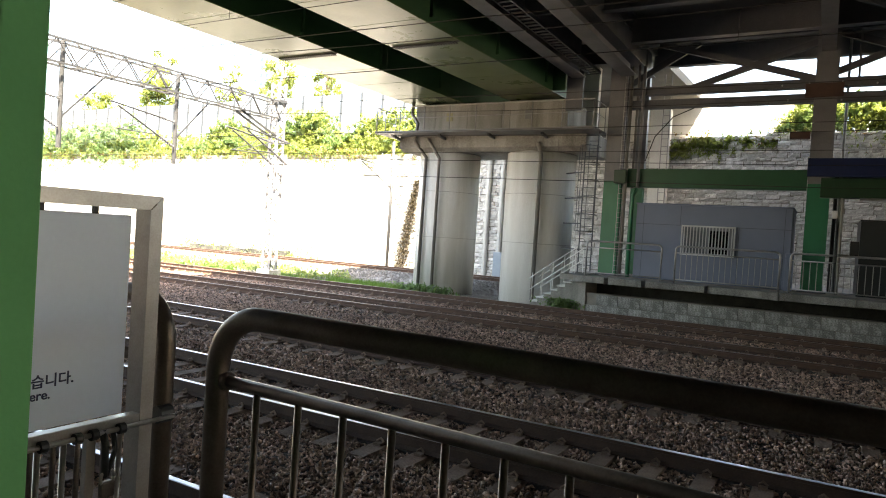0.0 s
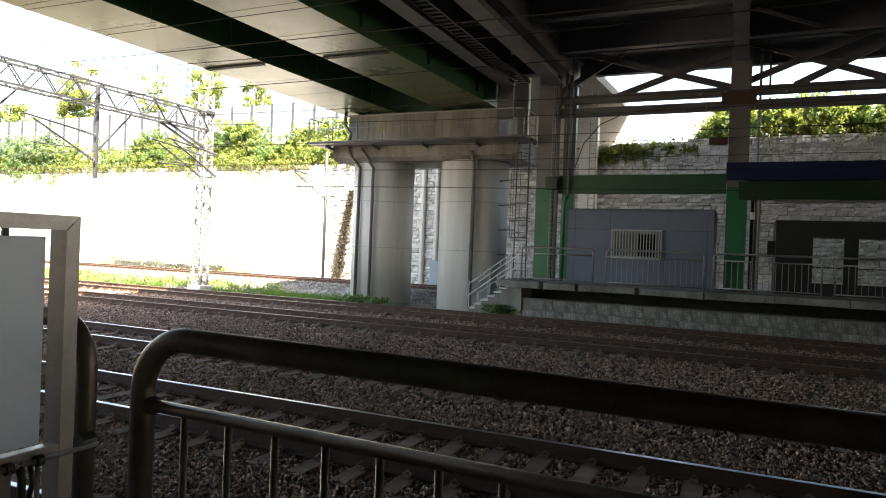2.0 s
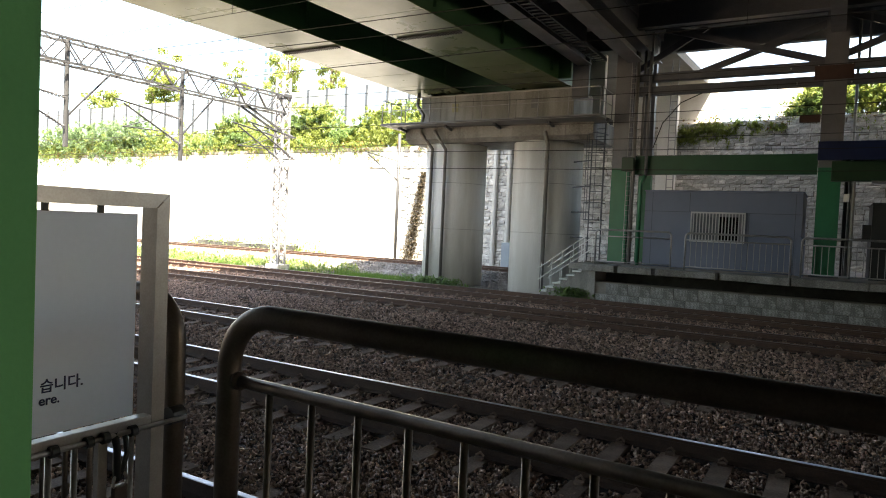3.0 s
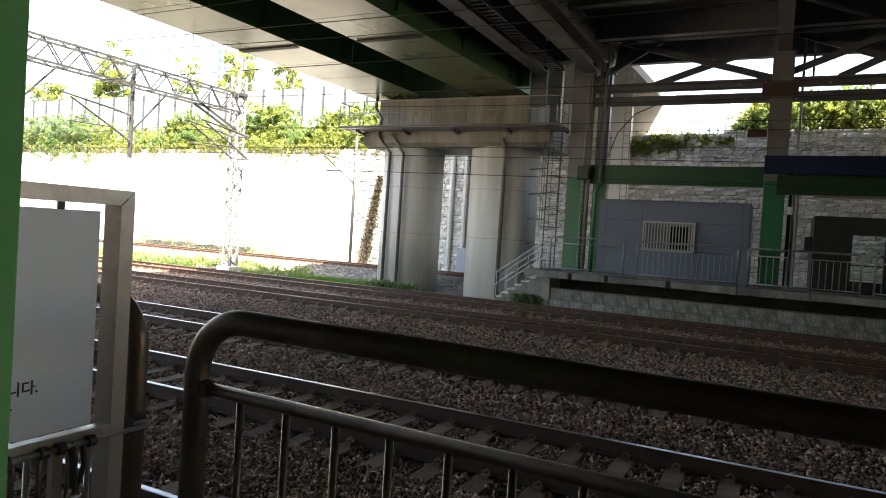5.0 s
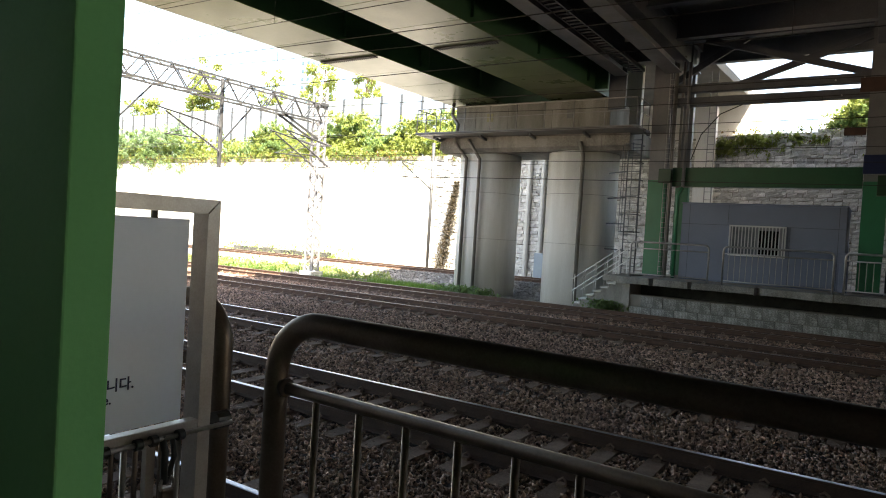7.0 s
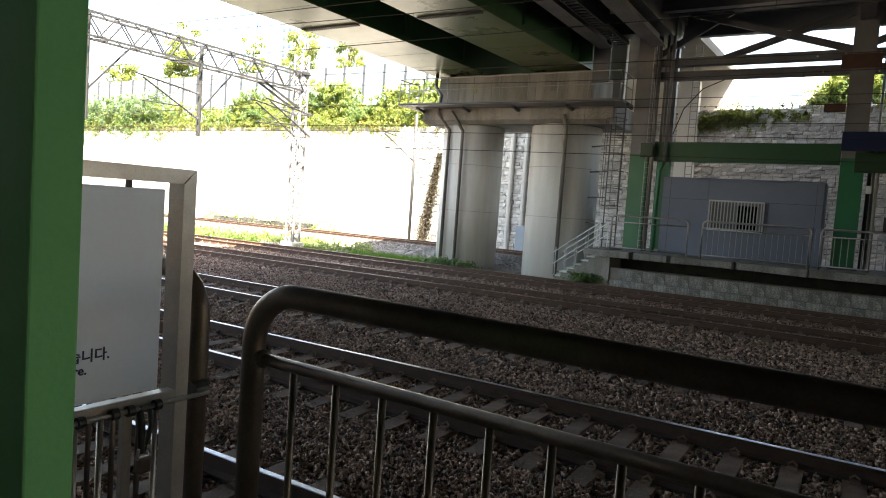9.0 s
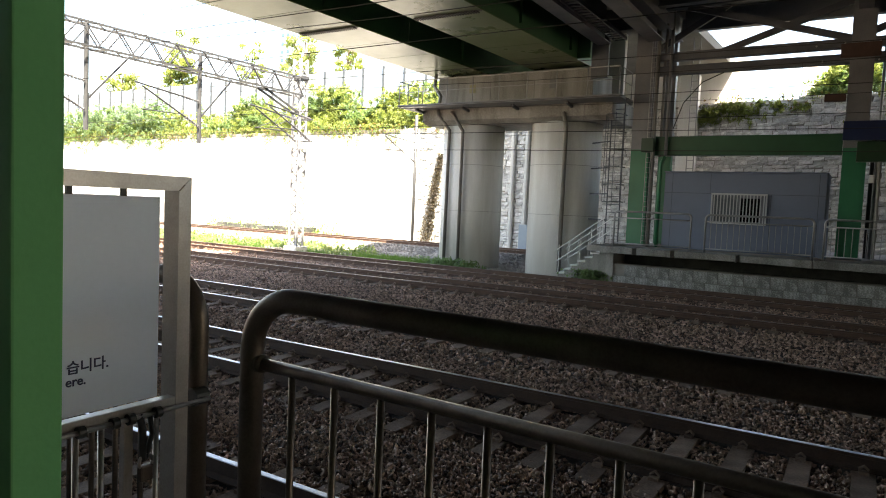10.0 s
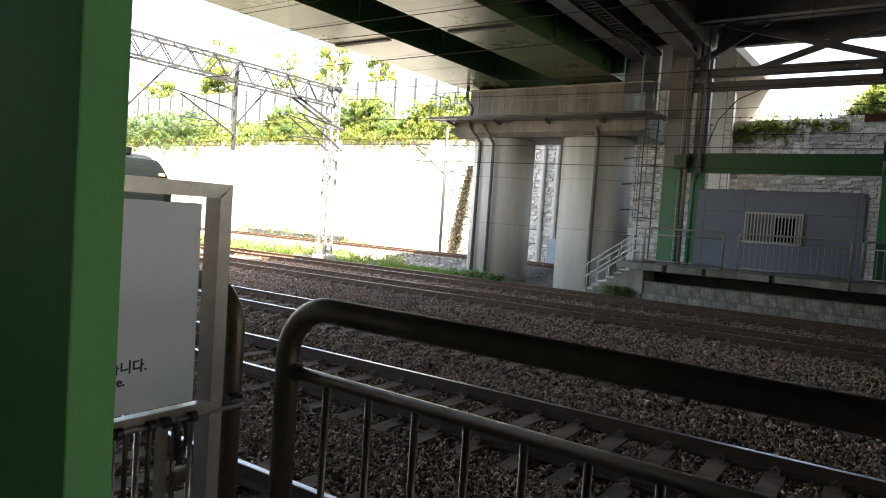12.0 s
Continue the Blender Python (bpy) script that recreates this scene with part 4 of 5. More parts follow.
def tree(x, y, z, h, spread, leaves, mat, label):
    t = thing("tree", label, "tree", pose(x, y, z))
    bm = bmesh.new()
    pts = [Vector((0, 0, -0.6)), Vector((0.1, 0.05, h * 0.35)), Vector((-0.05, 0.1, h * 0.7)), Vector((0.05, 0, h * 0.92))]
    for i, (a, b) in enumerate(zip(pts, pts[1:])):
        tube([a, b], 0.16 - 0.045 * i, 8, bm)
    tips = []
    for i in range(9):
        a = i * 2.4
        s = Vector((0, 0, h * (0.3 + 0.06 * i)))
        e = s + Vector((math.cos(a) * spread * rng.uniform(0.5, 0.95), math.sin(a) * spread * rng.uniform(0.5, 0.95), h * rng.uniform(0.12, 0.3)))
        tube([s, (s + e) / 2 + Vector((0, 0, 0.15)), e], 0.05, 6, bm)
        tips += [e, (s + e) / 2 + Vector((0, 0, 0.4))]
    tips.append(Vector((0, 0, h * 0.95)))
    part("trunk", bm, BARK, t)
    extra = rng.normal(size=(46, 3)) * np.array([spread * 0.5, spread * 0.5, h * 0.17]) + np.array([0, 0, h * 0.62])
    tp = np.concatenate([np.array([tuple(p) for p in tips]), extra])
    pick = rng.integers(0, len(tp), leaves)
    d = rng.normal(size=(leaves, 3))
    d /= np.linalg.norm(d, axis=1)[:, None]
    c = tp[pick] + d * (spread * 0.3 * rng.uniform(0.2, 1, leaves) ** 0.5)[:, None] * np.array([1, 1, 0.7])
    v, f = leaf_cloud(c, 0.17)
    me = bpy.data.meshes.new("crown")
    me.from_pydata(v.tolist(), [], f.tolist())
    me.materials.append(mat)
    ob = new("crown", me)
    ob.parent = t


def grass_and_weeds():
    n = 26000
    x, y = rng.uniform(-34, -15.6, n), rng.uniform(22.9, 25.8, n)
    keep = np.array([noise.noise((a * 0.35, b * 0.6, 5.0)) + (0.35 if a > -20 else -0.02) > 0.02 for a, b in zip(x, y)])
    x, y = x[keep], y[keep]
    v, f = blades(np.column_stack([x, y]), np.full(len(x), -0.42), 0.30)
    soup("grass", v.tolist(), f.tolist(), [GRASS], "long green grass strip beside the rusty track", "grass")
    n = 34000
    x, y = rng.uniform(-58, -21, n), rng.uniform(23.0, 28.4, n)
    keep = np.array([noise.noise((a * 0.3, b * 0.5, 9.0)) + (0.15 if a < -26 else -0.1) > 0.0 for a, b in zip(x, y)])
    x, y = x[keep], y[keep]
    c = np.column_stack([x, y, -0.38 + rng.uniform(0, 0.55, len(x)) * np.array([0.6 + noise.noise((a * 1.1, b * 1.1, 2.0)) for a, b in zip(x, y)])])
    v, f = leaf_cloud(c, 0.1)
    soup("weeds", v.tolist(), f.tolist(), [LEAF_BRIGHT, LEAF_DEEP], "low bright weeds between the tracks", "weeds", np.tile(rng.integers(0, 2, len(x)), 2).tolist())
    n = 1500
    c = np.column_stack([rng.normal(-14.7, 0.7, n), rng.normal(24.3, 0.2, n), -0.4 + rng.uniform(0, 0.5, n) * rng.uniform(0.3, 1, n)])
    v, f = leaf_cloud(c, 0.1)
    soup("pier_weeds", v.tolist(), f.tolist(), [LEAF_DEEP], "leafy weeds at the foot of the pier", "weeds")
    n = 700
    c = np.column_stack([rng.normal(-8.4, 0.35, n), rng.normal(24.0, 0.2, n), -0.4 + rng.uniform(0, 0.5, n)])
    v, f = leaf_cloud(c, 0.09)
    soup("step_weeds", v.tolist(), f.tolist(), [LEAF_DEEP], "green weeds growing beside the steps", "weeds")
    n = 1600
    c = np.column_stack([rng.uniform(-44, -30, n), WALL_Y - 0.5 + rng.normal(0, 0.25, n), 0.0 + rng.uniform(0, 0.9, n) ** 2])
    v, f = leaf_cloud(c, 0.12)
    soup("wall_foot_weeds", v.tolist(), f.tolist(), [LEAF_DEEP, LEAF_BRIGHT], "scrubby weeds at the foot of the wall", "weeds", np.tile(rng.integers(0, 2, n), 2).tolist())


def foot_kerb():
    k = thing("stone_kerb", "low grey rubble kerb at the foot of the wall", "kerb", pose(-38.0, 35.35, -0.42))
    x = -4.5
    while x < 5.0:
        w = rng.uniform(0.35, 0.8)
        bm = box(x, x + w - 0.03, -0.25, 0.25, 0, 0.74 + rng.uniform(-0.08, 0.06), 0.04)
        for v in bm.verts:
            v.co += Vector((rng.uniform(-0.02, 0.02), rng.uniform(-0.04, 0.04), rng.uniform(-0.02, 0.02)))
        part("kerb_stone", bm, KERB_RECESS_DARK, k)
        x += w


def noise_barrier():
    b = thing("noise_barrier", "tall clear-panelled noise barrier on steel posts", "barrier", pose(0, 0, 0))
    post = finish(box(-0.08, 0.08, -0.1, 0.1, 7.0, 12.9), "barrier_post", BARRIER_FRAME)
    pane = finish(box(0.05, 1.95, -0.015, 0.015, 8.2, 12.8), "barrier_panel", BARRIER_PANEL)
    for i in range(36):
        x = -84 + 2.0 * i
        share("barrier_post", post, b, pose(x, 42.0, 0))
        share("barrier_panel", pane, b, pose(x, 42.0, 0))
    w = thing("barrier_far", "white slatted barrier above the wall", "barrier", pose(0, 0, 0))
    slat = finish(box(0, 0.34, -0.03, 0.03, 9.3, 10.7), "slat", WHITE_METAL)
    for i in range(48):
        share("slat", slat, w, pose(1.2 + i * 0.42, 41.0, 0))
    part("rail", box(1.2, 21.4, 41.04, 41.1, 9.5, 9.6), WHITE_METAL, w)
    part("rail", box(1.2, 21.4, 41.04, 41.1, 10.4, 10.5), WHITE_METAL, w)
    part("plinth", box(1.0, 21.4, 40.8, 41.3, 7.8, 9.3), CONCRETE, w)


def tower():
    t = thing("apartment_tower", "pale distant apartment tower with rows of windows", "building", pose(-190, 190, 8))
    part("wall", box(-2.6, 2.6, -3, 3, 0, 60), TOWER, t)
    part("roof", box(-2.8, 2.8, -3.2, 3.2, 60, 61), TOWER, t)
    me = finish(box(-0.7, 0.7, -0.06, 0.06, -0.7, 0.7), "window", TOWER_GLASS)
    for i in range(18):
        for x in (-1.4, 1.4):
            share("window", me, t, pose(x, -3.02, 4 + i * 3.1))
            share("window", me, t, pose(2.62, x, 4 + i * 3.1, 0, 0, 90))


# ---- overhead line ----
def lattice(p, q, w, d, step, bm, r=0.022, chord=0.035):
    """Four chords with zigzag lacing between p and q."""
    p, q = Vector(p), Vector(q)
    way = (q - p).normalized()
    side = Vector((1, 0, 0))
    other = way.cross(side).normalized()
    n = max(2, int((q - p).length / step))
    corner = [side * a * w / 2 + other * b * d / 2 for a, b in ((-1, -1), (1, -1), (1, 1), (-1, 1))]
    for c in corner:
        beam(p + c, q + c, chord * 2, chord * 2, bm)
    for k in range(4):
        a, b = corner[k], corner[(k + 1) % 4]
        for i in range(n):
            s, e = p + (q - p) * (i / n), p + (q - p) * ((i + 1) / n)
            if i % 2:
                s, e = e, s
            beam(s + a, e + b, r * 2, r * 2, bm)
    return bm


def insulator(p, q, parent):
    p, q = Vector(p), Vector(q)
    bm = tube([p, q], 0.025, 8)
    n = 6
    for i in range(n):
        c = p + (q - p) * ((i + 0.5) / n)
        way = (q - p).normalized() * 0.015
        tube([c - way, c + way], 0.065, 10, bm)
    part("insulator", bm, CERAMIC, parent, "grey ribbed insulator")


def gantry(x):
    g = thing("catenary_gantry", "grey lattice gantry carrying the overhead wires", "gantry", pose(x, 0, 0))
    part("mast", lattice((0, 23.5, -0.4), (0, 23.5, 8.85), 0.46, 0.42, 0.36, bmesh.new(), 0.026, 0.042), MAST_SUNLIT, g, "laced steel mast coloured pale as sunlit")
    part("mast_foot", box(-0.4, 0.4, 23.1, 23.9, -0.45, 0.05, 0.03), CONCRETE, g, "concrete footing")
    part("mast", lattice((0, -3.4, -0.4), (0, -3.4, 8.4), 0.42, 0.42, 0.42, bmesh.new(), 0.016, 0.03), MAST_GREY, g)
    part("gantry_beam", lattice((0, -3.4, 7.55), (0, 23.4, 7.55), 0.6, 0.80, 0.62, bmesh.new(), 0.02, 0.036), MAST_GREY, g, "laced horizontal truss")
    part("beam_joint", box(-0.34, 0.34, 23.26, 23.74, 7.9, 8.06, 0.01), MAST_GREY, g, "grey joint plate")
    for dx in (-0.2, 0.2):
        part("knee_brace", beam((dx, 21.0, 7.15), (dx, 23.3, 6.3), 0.07, 0.09), MAST_GREY, g)
    for y in (13.2, 17.85, 5.0, 9.0):
        part("drop_post", tube([(0, y, 7.95), (0, y, 4.35)], 0.085, 10), MAST_GREY, g)
        part("post_brace", beam((0, y, 5.35), (0, y + 1.6, 7.15), 0.06, 0.06), MAST_GREY, g)
        if y > 12:
            cantilever(g, y, -1)
    cantilever(g, 23.3, -1)
    cantilever(g, 23.3, -1, 1.0)
    part("cantilever_bracket", beam((0.1, 23.35, 5.0), (1.0, 23.35, 5.0), 0.06, 0.06), MAST_GREY, g)
    part("cantilever_bracket", beam((0.1, 23.35, 6.0), (1.0, 23.35, 6.0), 0.06, 0.06), MAST_GREY, g)


def cantilever(g, y, s, dx=0.1):
    """A registration arm reaching from y over the next track."""
    a = part("cantilever", tube([(dx, y + s * 0.4, 5.15), (dx, y + s * 2.6, 6.2)], 0.035, 8), MAST_GREY, g)
    part("top_tube", tube([(dx, y + s * 0.5, 6.05), (dx, y + s * 2.9, 6.3)], 0.034, 8), MAST_GREY, a)
    part("steady_arm", tube([(dx, y + s * 0.9, 5.4), (dx, y + s * 2.6, 5.35)], 0.022, 8), MAST_GREY, a)
    part("strut", tube([(dx, y + s * 1.6, 5.72), (dx, y + s * 2.5, 5.36)], 0.018, 8), MAST_GREY, a)
    part("strut", tube([(dx, y + s * 1.5, 5.68), (dx, y + s * 1.0, 6.1)], 0.018, 8), MAST_GREY, a)
    insulator((dx, y + s * 0.1, 5.0), (dx, y + s * 0.75, 5.31), a)
    insulator((dx, y + s * 0.1, 6.0), (dx, y + s * 0.85, 6.08), a)


def far_pole(x, y):
    g = thing("catenary_pole", "slender grey pole with a single cantilever arm", "pole", pose(x, y, 0), "far catenary poles")
    part("pole", tube([(0, 0, -0.4), (0, 0, 7.8)], 0.1, 12), MAST_GREY, g, "", True)
    for p, q in (((-0.0, -0.3, 5.0), (0, -3.2, 6.2)), ((0, -0.2, 6.1), (0, -3.4, 6.3)), ((0, -1.4, 5.5), (0, -3.0, 5.4))):
        part("arm", tube([p, q], 0.035, 8), MAST_GREY, g)
    insulator((0, -0.05, 4.9), (0, -0.4, 5.05), g)


def wires():
    for y, low in ((3.1, 5.2), (6.95, 5.2), (11.02, 5.45), (17.05, 5.27), (21.0, 5.2), (31.0, 5.3)):
        thin = 0.005 if y < 10 else 0.009
        w = thing("overhead_wire", "thin dark contact and catenary wires over a track", "wire", pose(0, y, 0), "overhead wires")
        part("contact_wire", tube([(-200, 0, low), (60, 0, low)], thin, 5), WIRE, w)
        pts = []
        for i in range(-8, 4):
            for k in range(8):
                u = k / 8
                pts.append((-22.8 + (i + u) * 40, 0, low + 1.0 - 2.0 * u * (1 - u)))
        part("catenary_wire", tube(pts, thin, 5), WIRE, w)
        for i in range(-6, 10):
            x = -22.8 + i * 6.5 + 2
            u = ((x + 22.8) / 40) % 1
            part("dropper", tube([(x, 0, low), (x, 0, low + 1.0 - 2.0 * u * (1 - u))], 0.004, 4), WIRE, w)
    for y, z in ((13.3, 7.3), (19.2, 6.9), (24.0, 5.4), (24.0, 4.7)):
        tagged(part("feeder_cable", tube([(-200, y, z), (-60, y, z - 0.1), (-22.8, y, z), (0, y, z - 0.25), (25, y, z), (60, y, z)], 0.012, 5), WIRE), "dark feeder cable above the tracks", "cable", "feeder cables")


# ---- near platform, fence and gate ----
NEAR = 0.62


def near_platform():
    p = thing("platform_near", "paved station platform under the bridge", "platform", pose(0, 0, 0), "", "structure")
    part("platform_core", box(-60, 40, -3.5, 1.3, -0.42, NEAR - 0.12), CONCRETE_OLD, p)
    part("platform_top", box(-60, 40, -3.5, 1.3, NEAR - 0.12, NEAR), PAVING, p, "brown-grey paving")
    part("edge_slab", box(-60, 40, 1.3, 1.62, NEAR - 0.2, NEAR + 0.004, 0.01), CONCRETE_OLD, p)
    # Added behind the camera, out of view, to block light from that side.
    tagged(part("light_block_wall", box(-14, 62, -3.9, -3.5, -0.4, 10.34), BLOCKER_DARK), "unseen dark wall added behind the platform to hold back light", "wall", "", "structure")


def near_fence():
    f = thing("platform_fence", "brown-tinged stainless tube fence with a rounded end", "fence", pose(0, 1.4, NEAR), "near fence panels")
    top, r = 1.323, 0.16
    pts = [(-1.505, 0, 0), (-1.505, 0, top - r)] + [(-1.505 + r - r * math.cos(a), 0, top - r + r * math.sin(a)) for a in np.linspace(0.12, math.pi / 2, 12)] + [(3.5, 0, top - 0.04)]
    part("top_rail", tube(pts, 0.035, 20), STAINLESS_DARK, f, "", True)
    part("mid_rail", tube([(-1.46, 0, 1.125), (3.5, 0, 1.055)], 0.0185, 14), STAINLESS_DARK, f, "", True)
    part("bottom_rail", tube([(-1.46, 0, 0.15), (3.5, 0, 0.08)], 0.021, 14), STAINLESS_DARK, f, "", True)
    bal = finish(tube([(0, 0, 0.15), (0, 0, 1.12)], 0.0105, 10), "baluster", STAINLESS_DARK, True)
    for i in range(31):
        share("baluster", bal, f, pose(-1.34 + i * 0.158, 0, -0.0141 * (0.12 + i * 0.158)))
    part("weld_collar", tube([(-1.475, 0, 1.125), (-1.455, 0, 1.125)], 0.027, 14), STAINLESS_DARK, f, "", True)
    g = thing("platform_fence", "brown-tinged stainless tube fence beyond the gate", "fence", pose(-1.83, 1.5, NEAR), "near fence panels")
    pts = [(-0.045, 0, 0), (-0.045, 0, 1.17)] + [(-0.045 - 0.16 + 0.16 * math.cos(a), 0, 1.17 + 0.16 * math.sin(a)) for a in np.linspace(0.12, math.pi / 2, 12)] + [(-3.5, 0, 1.33)]
    part("top_rail", tube(pts, 0.033, 18), STAINLESS_DARK, g, "", True)
    part("mid_rail", tube([(-0.05, 0, 1.11), (-3.5, 0, 1.11)], 0.02, 12), STAINLESS_DARK, g, "", True)
    for i in range(22):
        share("baluster", bal, g, pose(-0.2 - i * 0.157, 0, -0.01))
    part("keeper", tube([(-0.01, -0.05, 0.94), (-0.01, 0.0, 0.94)], 0.03, 12), BLACK_STEEL, g, "dark bolt keeper")


def lettering(text, size, parent, m):
    cu = bpy.data.curves.new("lettering", "FONT")
    cu.body, cu.size, cu.extrude, cu.offset = text, size, 0.0006, 0.0007
    tmp = new("lettering_source", cu)
    dg = bpy.context.evaluated_depsgraph_get()
    me = bpy.data.meshes.new_from_object(tmp.evaluated_get(dg))
    bpy.data.objects.remove(tmp)
    me.materials.clear()
    me.materials.append(INK)
    ob = new("lettering", me)
    ob.parent, ob.matrix_basis = parent, m
    return ob


def gate():
    g = thing("platform_gate", "stainless gate with a white notice board and sliding bolt", "gate", pose(-1.83, 0, NEAR))
    x0, x1 = -0.02, 0.02
    part("stile", profile_x([(1.365, 0.05), (1.411, 0.05), (1.411, 1.667), (1.365, 1.621)], x0 - 0.035, x1), STAINLESS, g)
    part("top_bar", profile_x([(0.22, 1.622), (1.364, 1.622), (1.41, 1.668), (0.22, 1.668)], x0, x1 - 0.001), STAINLESS, g)
    part("weld_seam", beam((x1, 1.366, 1.623), (x1, 1.385, 1.642), 0.0028, 0.0028), STAINLESS_DARK, g, "discoloured weld")
    part("stile", box(x0, x1, 0.18, 0.22, 0.05, 1.668, 0.003), STAINLESS, g)
    part("middle_bar", box(x0, x1, 0.22, 1.365, 0.925, 0.97, 0.003), STAINLESS, g)
    part("bottom_bar", box(x0, x1, 0.22, 1.365, 0.08, 0.12, 0.003), STAINLESS, g)
    b = part("notice_board", box(x0 + 0.012, x0 + 0.018, 0.24, 1.314, 0.978, 1.602, 0.001), BOARD, g, "plain white notice board")
    for y in (0.6, 0.9, 1.03, 1.19):
        part("hanger", box(-0.006, 0.006, y - 0.008, y + 0.008, 1.6, 1.624), BLACK_STEEL, g)
    lettering("\uc2b5\ub2c8\ub2e4.", 0.0415, b, pose(x0 + 0.0195, 1.028, 1.102, 90, 0, 90))
    lettering("ere.", 0.037, b, pose(x0 + 0.0195, 1.026, 1.065, 90, 0, 90))
    part("sliding_bolt", tube([(0.035, 0.35, 0.94), (0.035, 1.485, 0.94)], 0.0075, 10), STAINLESS, g, "long stainless sliding bolt", True)
    for y in (0.6, 1.05, 1.15, 1.2, 1.29):
        part("bolt_ring", tube([(0.035, y - 0.01, 0.94), (0.035, y + 0.01, 0.94)], 0.017, 12), BLACK_STEEL, g, "dark bolt ring")
    bal = finish(tube([(0, 0, 0.1), (0, 0, 0.93)], 0.009, 10), "baluster", STAINLESS, True)
    for y in (0.33, 0.45, 0.57, 0.69, 0.81, 0.93, 1.055, 1.13, 1.31):
        share("baluster", bal, g, pose(0, y, 0))
    part("thick_baluster", box(-0.012, 0.012, 1.195, 1.225, 0.1, 0.93, 0.002), STAINLESS, g)
    strap = tube([(0.03, 1.232, 0.945), (0.042, 1.236, 0.90), (0.036, 1.240, 0.85), (0.03, 1.246, 0.80)], 0.011, 8)
    tube([(0.03, 1.268, 0.93), (0.042, 1.268, 0.88), (0.034, 1.262, 0.84), (0.03, 1.252, 0.80)], 0.008, 8, strap)
    part("latch", strap, BLACK_STEEL, g, "black hanging latch strap", True)
    ring = [(0.034, 1.253 + 0.022 * math.cos(a), 0.795 + 0.026 * math.sin(a)) for a in np.linspace(0, 6.283, 15)]
    lock = part("padlock", box(0.018, 0.042, 1.232, 1.276, 0.735, 0.785, 0.006), STAINLESS_DARK, g, "small brass-grey padlock")
    part("shackle", tube(ring, 0.005, 8), STAINLESS, lock, "bright steel shackle", True)


def green_post():
    p = thing("green_post", "green-painted steel post close beside the gate", "post", pose(-0.86, 0.406, NEAR))
    part("shaft", box(-0.12, 0.10, -0.028, 0.028, 0, 8.0, 0.003), POST_GREEN, p)
    part("base_plate", box(-0.17, 0.14, -0.08, 0.08, 0, 0.012), POST_GREEN, p)


def far_cabinet():
    c = thing("trackside_cabinet", "blue-grey trackside cabinet standing against the wall", "cabinet", pose(-15.3, 33.6, 0.0))
    part("body", box(-0.45, 0.45, -0.3, 0.3, -0.45, 1.45, 0.02), BOX_BLUE, c)
    part("door", box(-0.4, 0.4, -0.32, -0.3, -0.1, 1.35, 0.005), BOX_BLUE, c)


# ---- the arriving train ----
def train():
    t = thing("train", "dark grey train with a dark sloping windscreen", "train", pose(-30, 17.05, 0))
    # nose outline in (x, z): front at x = 0
    def shell(w, outline, bm=None):
        bm = bm or bmesh.new()
        rows = [[bm.verts.new((x, s * (w - 0.30 * max(0.0, (z - 2.8)) ** 1.5), z)) for x, z in outline] for s in (-1, 1)]
        n = len(outline)
        for k in range(n):
            bm.faces.new((rows[0][k], rows[0][(k + 1) % n], rows[1][(k + 1) % n], rows[1][k]))
        bm.faces.new(rows[0][::-1])
        bm.faces.new(rows[1])
        bmesh.ops.recalc_face_normals(bm, faces=bm.faces[:])
        return bm
    body = shell(1.45, [(-20, 0.9), (-0.05, 0.9), (0.0, 1.3), (-0.05, 2.2), (-0.42, 3.3), (-0.75, 3.85), (-1.3, 4.15), (-20, 4.15)])
    bmesh.ops.bevel(body, geom=body.edges[:], offset=0.15, segments=4, affect="EDGES")
    part("body", body, TRAIN_ROOF, t)
    part("windscreen", shell(1.3, [(-0.06, 2.35), (0.02, 2.35), (-0.16, 2.9), (-0.26, 3.2), (-0.36, 3.45), (-0.46, 3.64), (-0.58, 3.8), (-0.72, 3.92), (-0.95, 3.95)]), DARK_GLASS, t, "dark tinted windscreen")
    part("front_mask", box(-0.35, 0.02, -1.30, 1.30, 1.25, 2.37, 0.05), DARK_GLASS, t, "near-black front panel")
    part("side_band", box(-19.8, -1.0, -1.47, 1.47, 2.1, 3.0, 0.01), TRAIN_BLUE, t, "blue window band")
    for y in (-0.95, 0.95):
        part("headlight", box(0.0, 0.04, y - 0.18, y + 0.18, 1.2, 1.4, 0.01), AMBER, t, "pale headlight lens")
    part("marker_lamp", box(-0.32, -0.2, 0.80, 1.05, 3.2, 3.32, 0.01), AMBER, t, "pale marker lamp")
    part("wiper", tube([(0.03, 0.4, 2.4), (-0.28, 1.0, 3.1)], 0.015, 6), BLACK_STEEL, t)
    part("horn", box(-1.3, -1.0, -0.35, -0.1, 4.08, 4.4, 0.03), DARK_GLASS, t, "black roof horn")
    part("roof_unit", box(-12, -5, -0.9, 0.9, 4.13, 4.3, 0.05), TRAIN_GREY, t)
    part("underframe", box(-19.5, -0.4, -1.2, 1.2, 0.35, 0.9, 0.03), TRAIN_GREY, t)
    part("coupler", box(-0.3, 0.35, -0.15, 0.15, 0.75, 1.0, 0.03), BLACK_STEEL, t)
    for x in (-2.2, -4.6, -15.4, -17.8):
        for s in (-0.7175, 0.7175):
            part("wheel", tube([(x, s - 0.06, 0.43), (x, s + 0.06, 0.43)], 0.43, 24), STEEL_DARK, t)
    c = part("carriage", box(-41, -20.6, -1.45, 1.45, 0.5, 4.0, 0.1), TRAIN_WHITE, t, "grey trailing carriage")
    part("carriage_band", box(-40.8, -20.8, -1.47, 1.47, 2.1, 3.0, 0.01), TRAIN_BLUE, c)
    return t


# ---- build ----
ground_sheet()
ballast_field()
road_bridge()
bridge_pier()
access_ladder()
far_platform()
steps_at_end()
platform_fences()
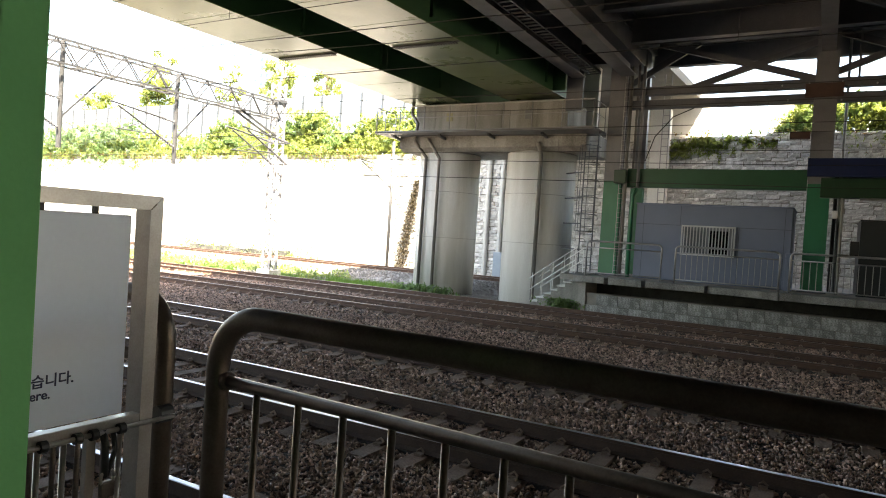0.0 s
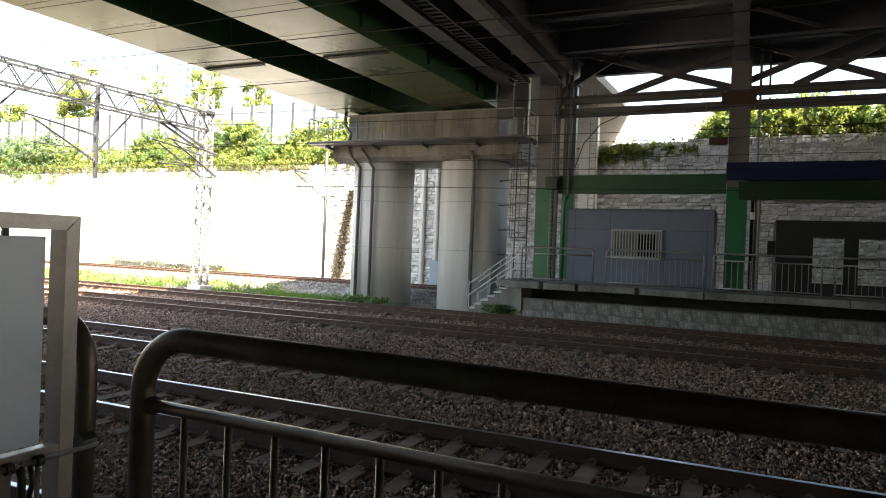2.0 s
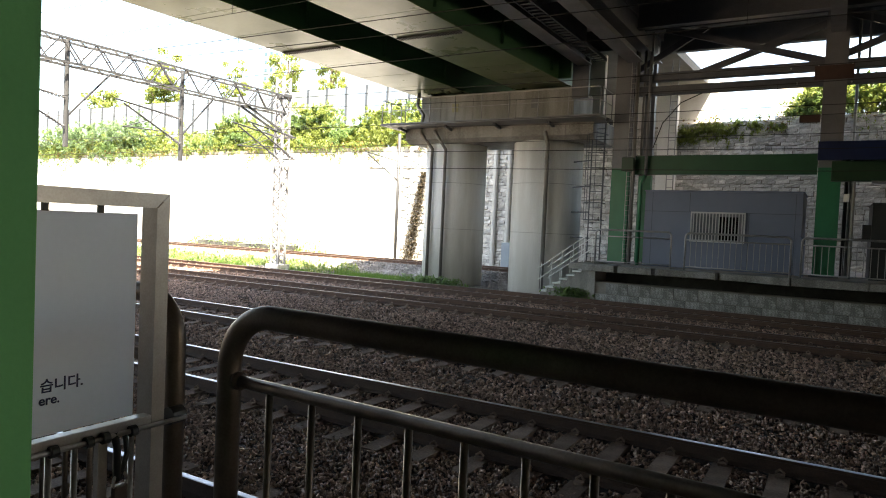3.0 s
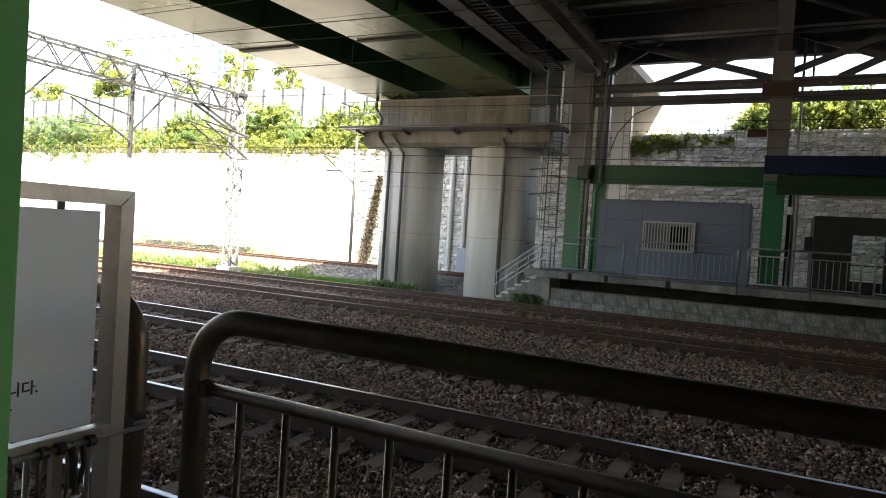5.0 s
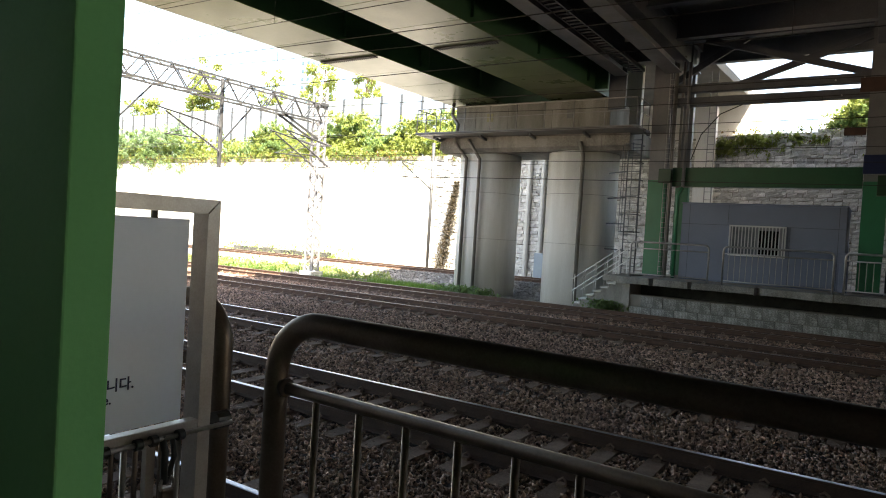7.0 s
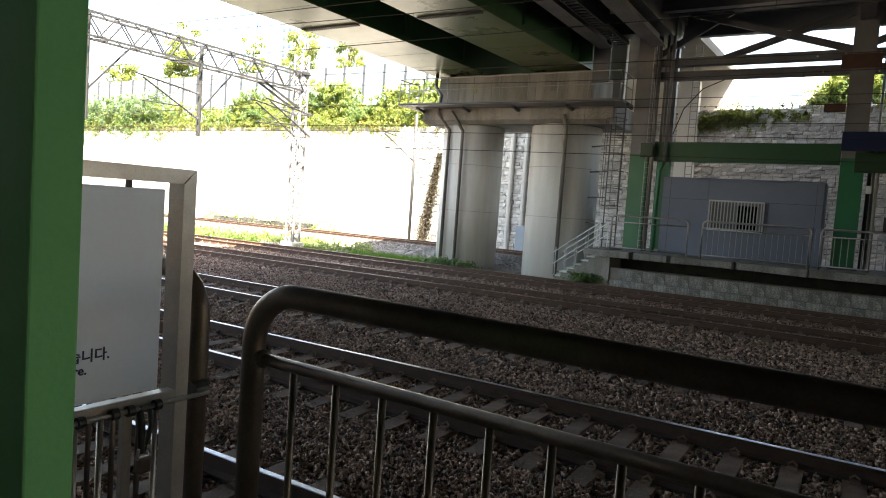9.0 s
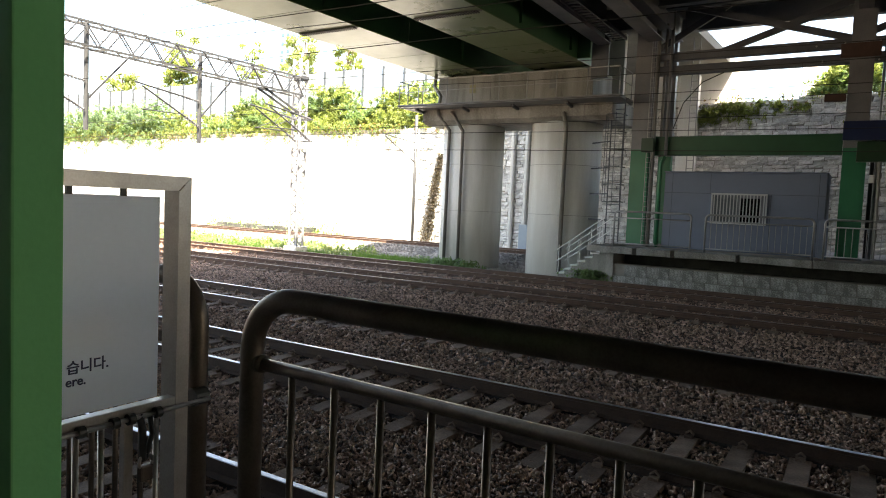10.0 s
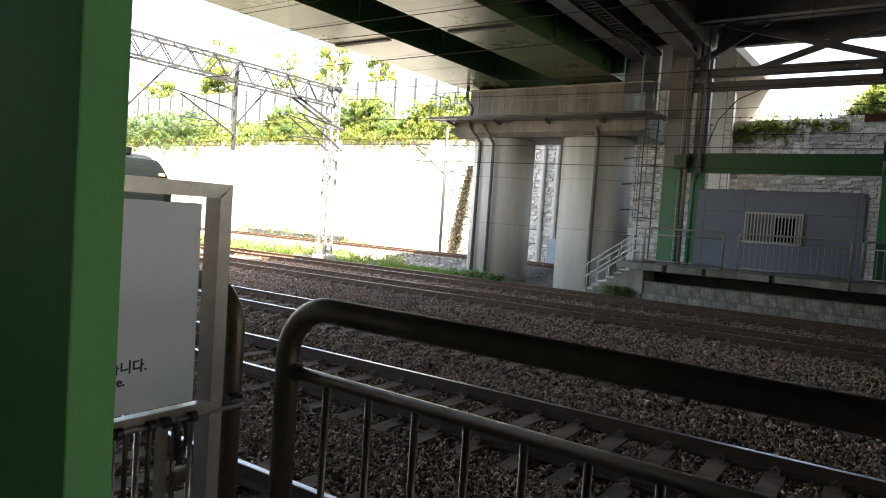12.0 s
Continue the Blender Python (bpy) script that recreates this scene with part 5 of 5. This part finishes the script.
hut()
kiosk()
steel_frame()
canopy()
service_run()
retaining_wall()
foot_kerb()
noise_barrier()
tower()
gantry(-22.8)
far_pole(-23.6, 34.5)
wires()
near_platform()
near_fence()
gate()
green_post()
far_cabinet()
TRAIN = train()
SLEEPER_MESH = sleeper_mesh()
track(3.1, 0, True, "straight track with polished rails on concrete sleepers")
track(6.95, 0, True, "straight track with polished rails on concrete sleepers")
track(11.02, 0, True, "straight track with polished rails on concrete sleepers")
track(17.05, 0, False, "straight track with rusty brown rails on sleepers")
track(21.0, 0, False, "straight track with rusty brown rails on sleepers")
track(31.0, 0.22, False, "sunlit track with rusty rails on a low bank")
B3 = [LEAF_BRIGHT, LEAF_BRIGHT, LEAF_DEEP]
bush_band("hedge", -70, -18, 120000, -0.45, 2.6, 35.9, 39.4, [LEAF_BRIGHT, LEAF_BRIGHT, LEAF_BRIGHT, LEAF_DEEP], "bright leafy hedge above the retaining wall", 0.09, 0.6)
bush_band("hedge_shaded", -2.4, 18, 100000, -0.2, 2.3, 36.4, 38.8, [LEAF_BRIGHT, LEAF_BRIGHT, LEAF_BRIGHT, LEAF_DEEP], "green shrubs above the stone wall", 0.1, 0.6, 0.75, 0.6)
bush_band("ivy_clump", -7.4, -2.2, 6000, -0.55, 0.1, 35.75, 36.5, [LEAF_BRIGHT], "ivy and yellow flowers on top of the wall", 0.09, 0.35)
bush_band("ivy_clump", -7.2, -4.2, 4000, -1.0, 0.2, 35.75, 36.2, [LEAF_BRIGHT], "ivy hanging down the stone wall", 0.075, 0.45, 0.55, 0.9)
for x0, x1, n, high in ((-44.4, -39.6, 22000, 3.4), (-36.4, -30.8, 30000, 3.9), (-30.4, -19.2, 52000, 3.7)):
    bush_band("tall_shrub", x0, x1, n, 0.1, high, 37.0, 39.6, B3, "tall bright shrub above the retaining wall", 0.09, 0.6, 0.8, 0.6)
bush_band("pale_shrub", -68.0, -50.3, 62000, -1.3, 3.4, 35.5, 38.6, [LEAF_DUSTY, LEAF_DUSTY, LEAF_DEEP], "dusty green shrub above the retaining wall", 0.085, 0.6, 0.8, 0.6)
hanging_vines()
creeper()
for x, y, h, sp, n, mt in ((-61.8, 46, 10.6, 2.0, 4200, LEAF_BRIGHT), (-70.7, 45, 8.2, 2.2, 3600, LEAF_BRIGHT), (-50.0, 52, 12.2, 2.2, 4200, LEAF_BRIGHT), (-45.0, 53, 12.4, 1.5, 2400, LEAF_BRIGHT), (-55.6, 50, 10.6, 1.3, 1800, LEAF_BRIGHT)):
    tree(x, y, 7.4, h, sp, n * 2, mt, "leafy green tree above the retaining wall")
grass_and_weeds()
ballast_stones()
platform_blocks()
wall_stones()


def motions():
    v = 28.0
    walk(TRAIN, [(t, pose(-27.6 - v * (12.0 - t), 17.05, 0)) for t in (0.0, 3.0, 6.0, 9.0, 11.0, 12.0)])


motions()
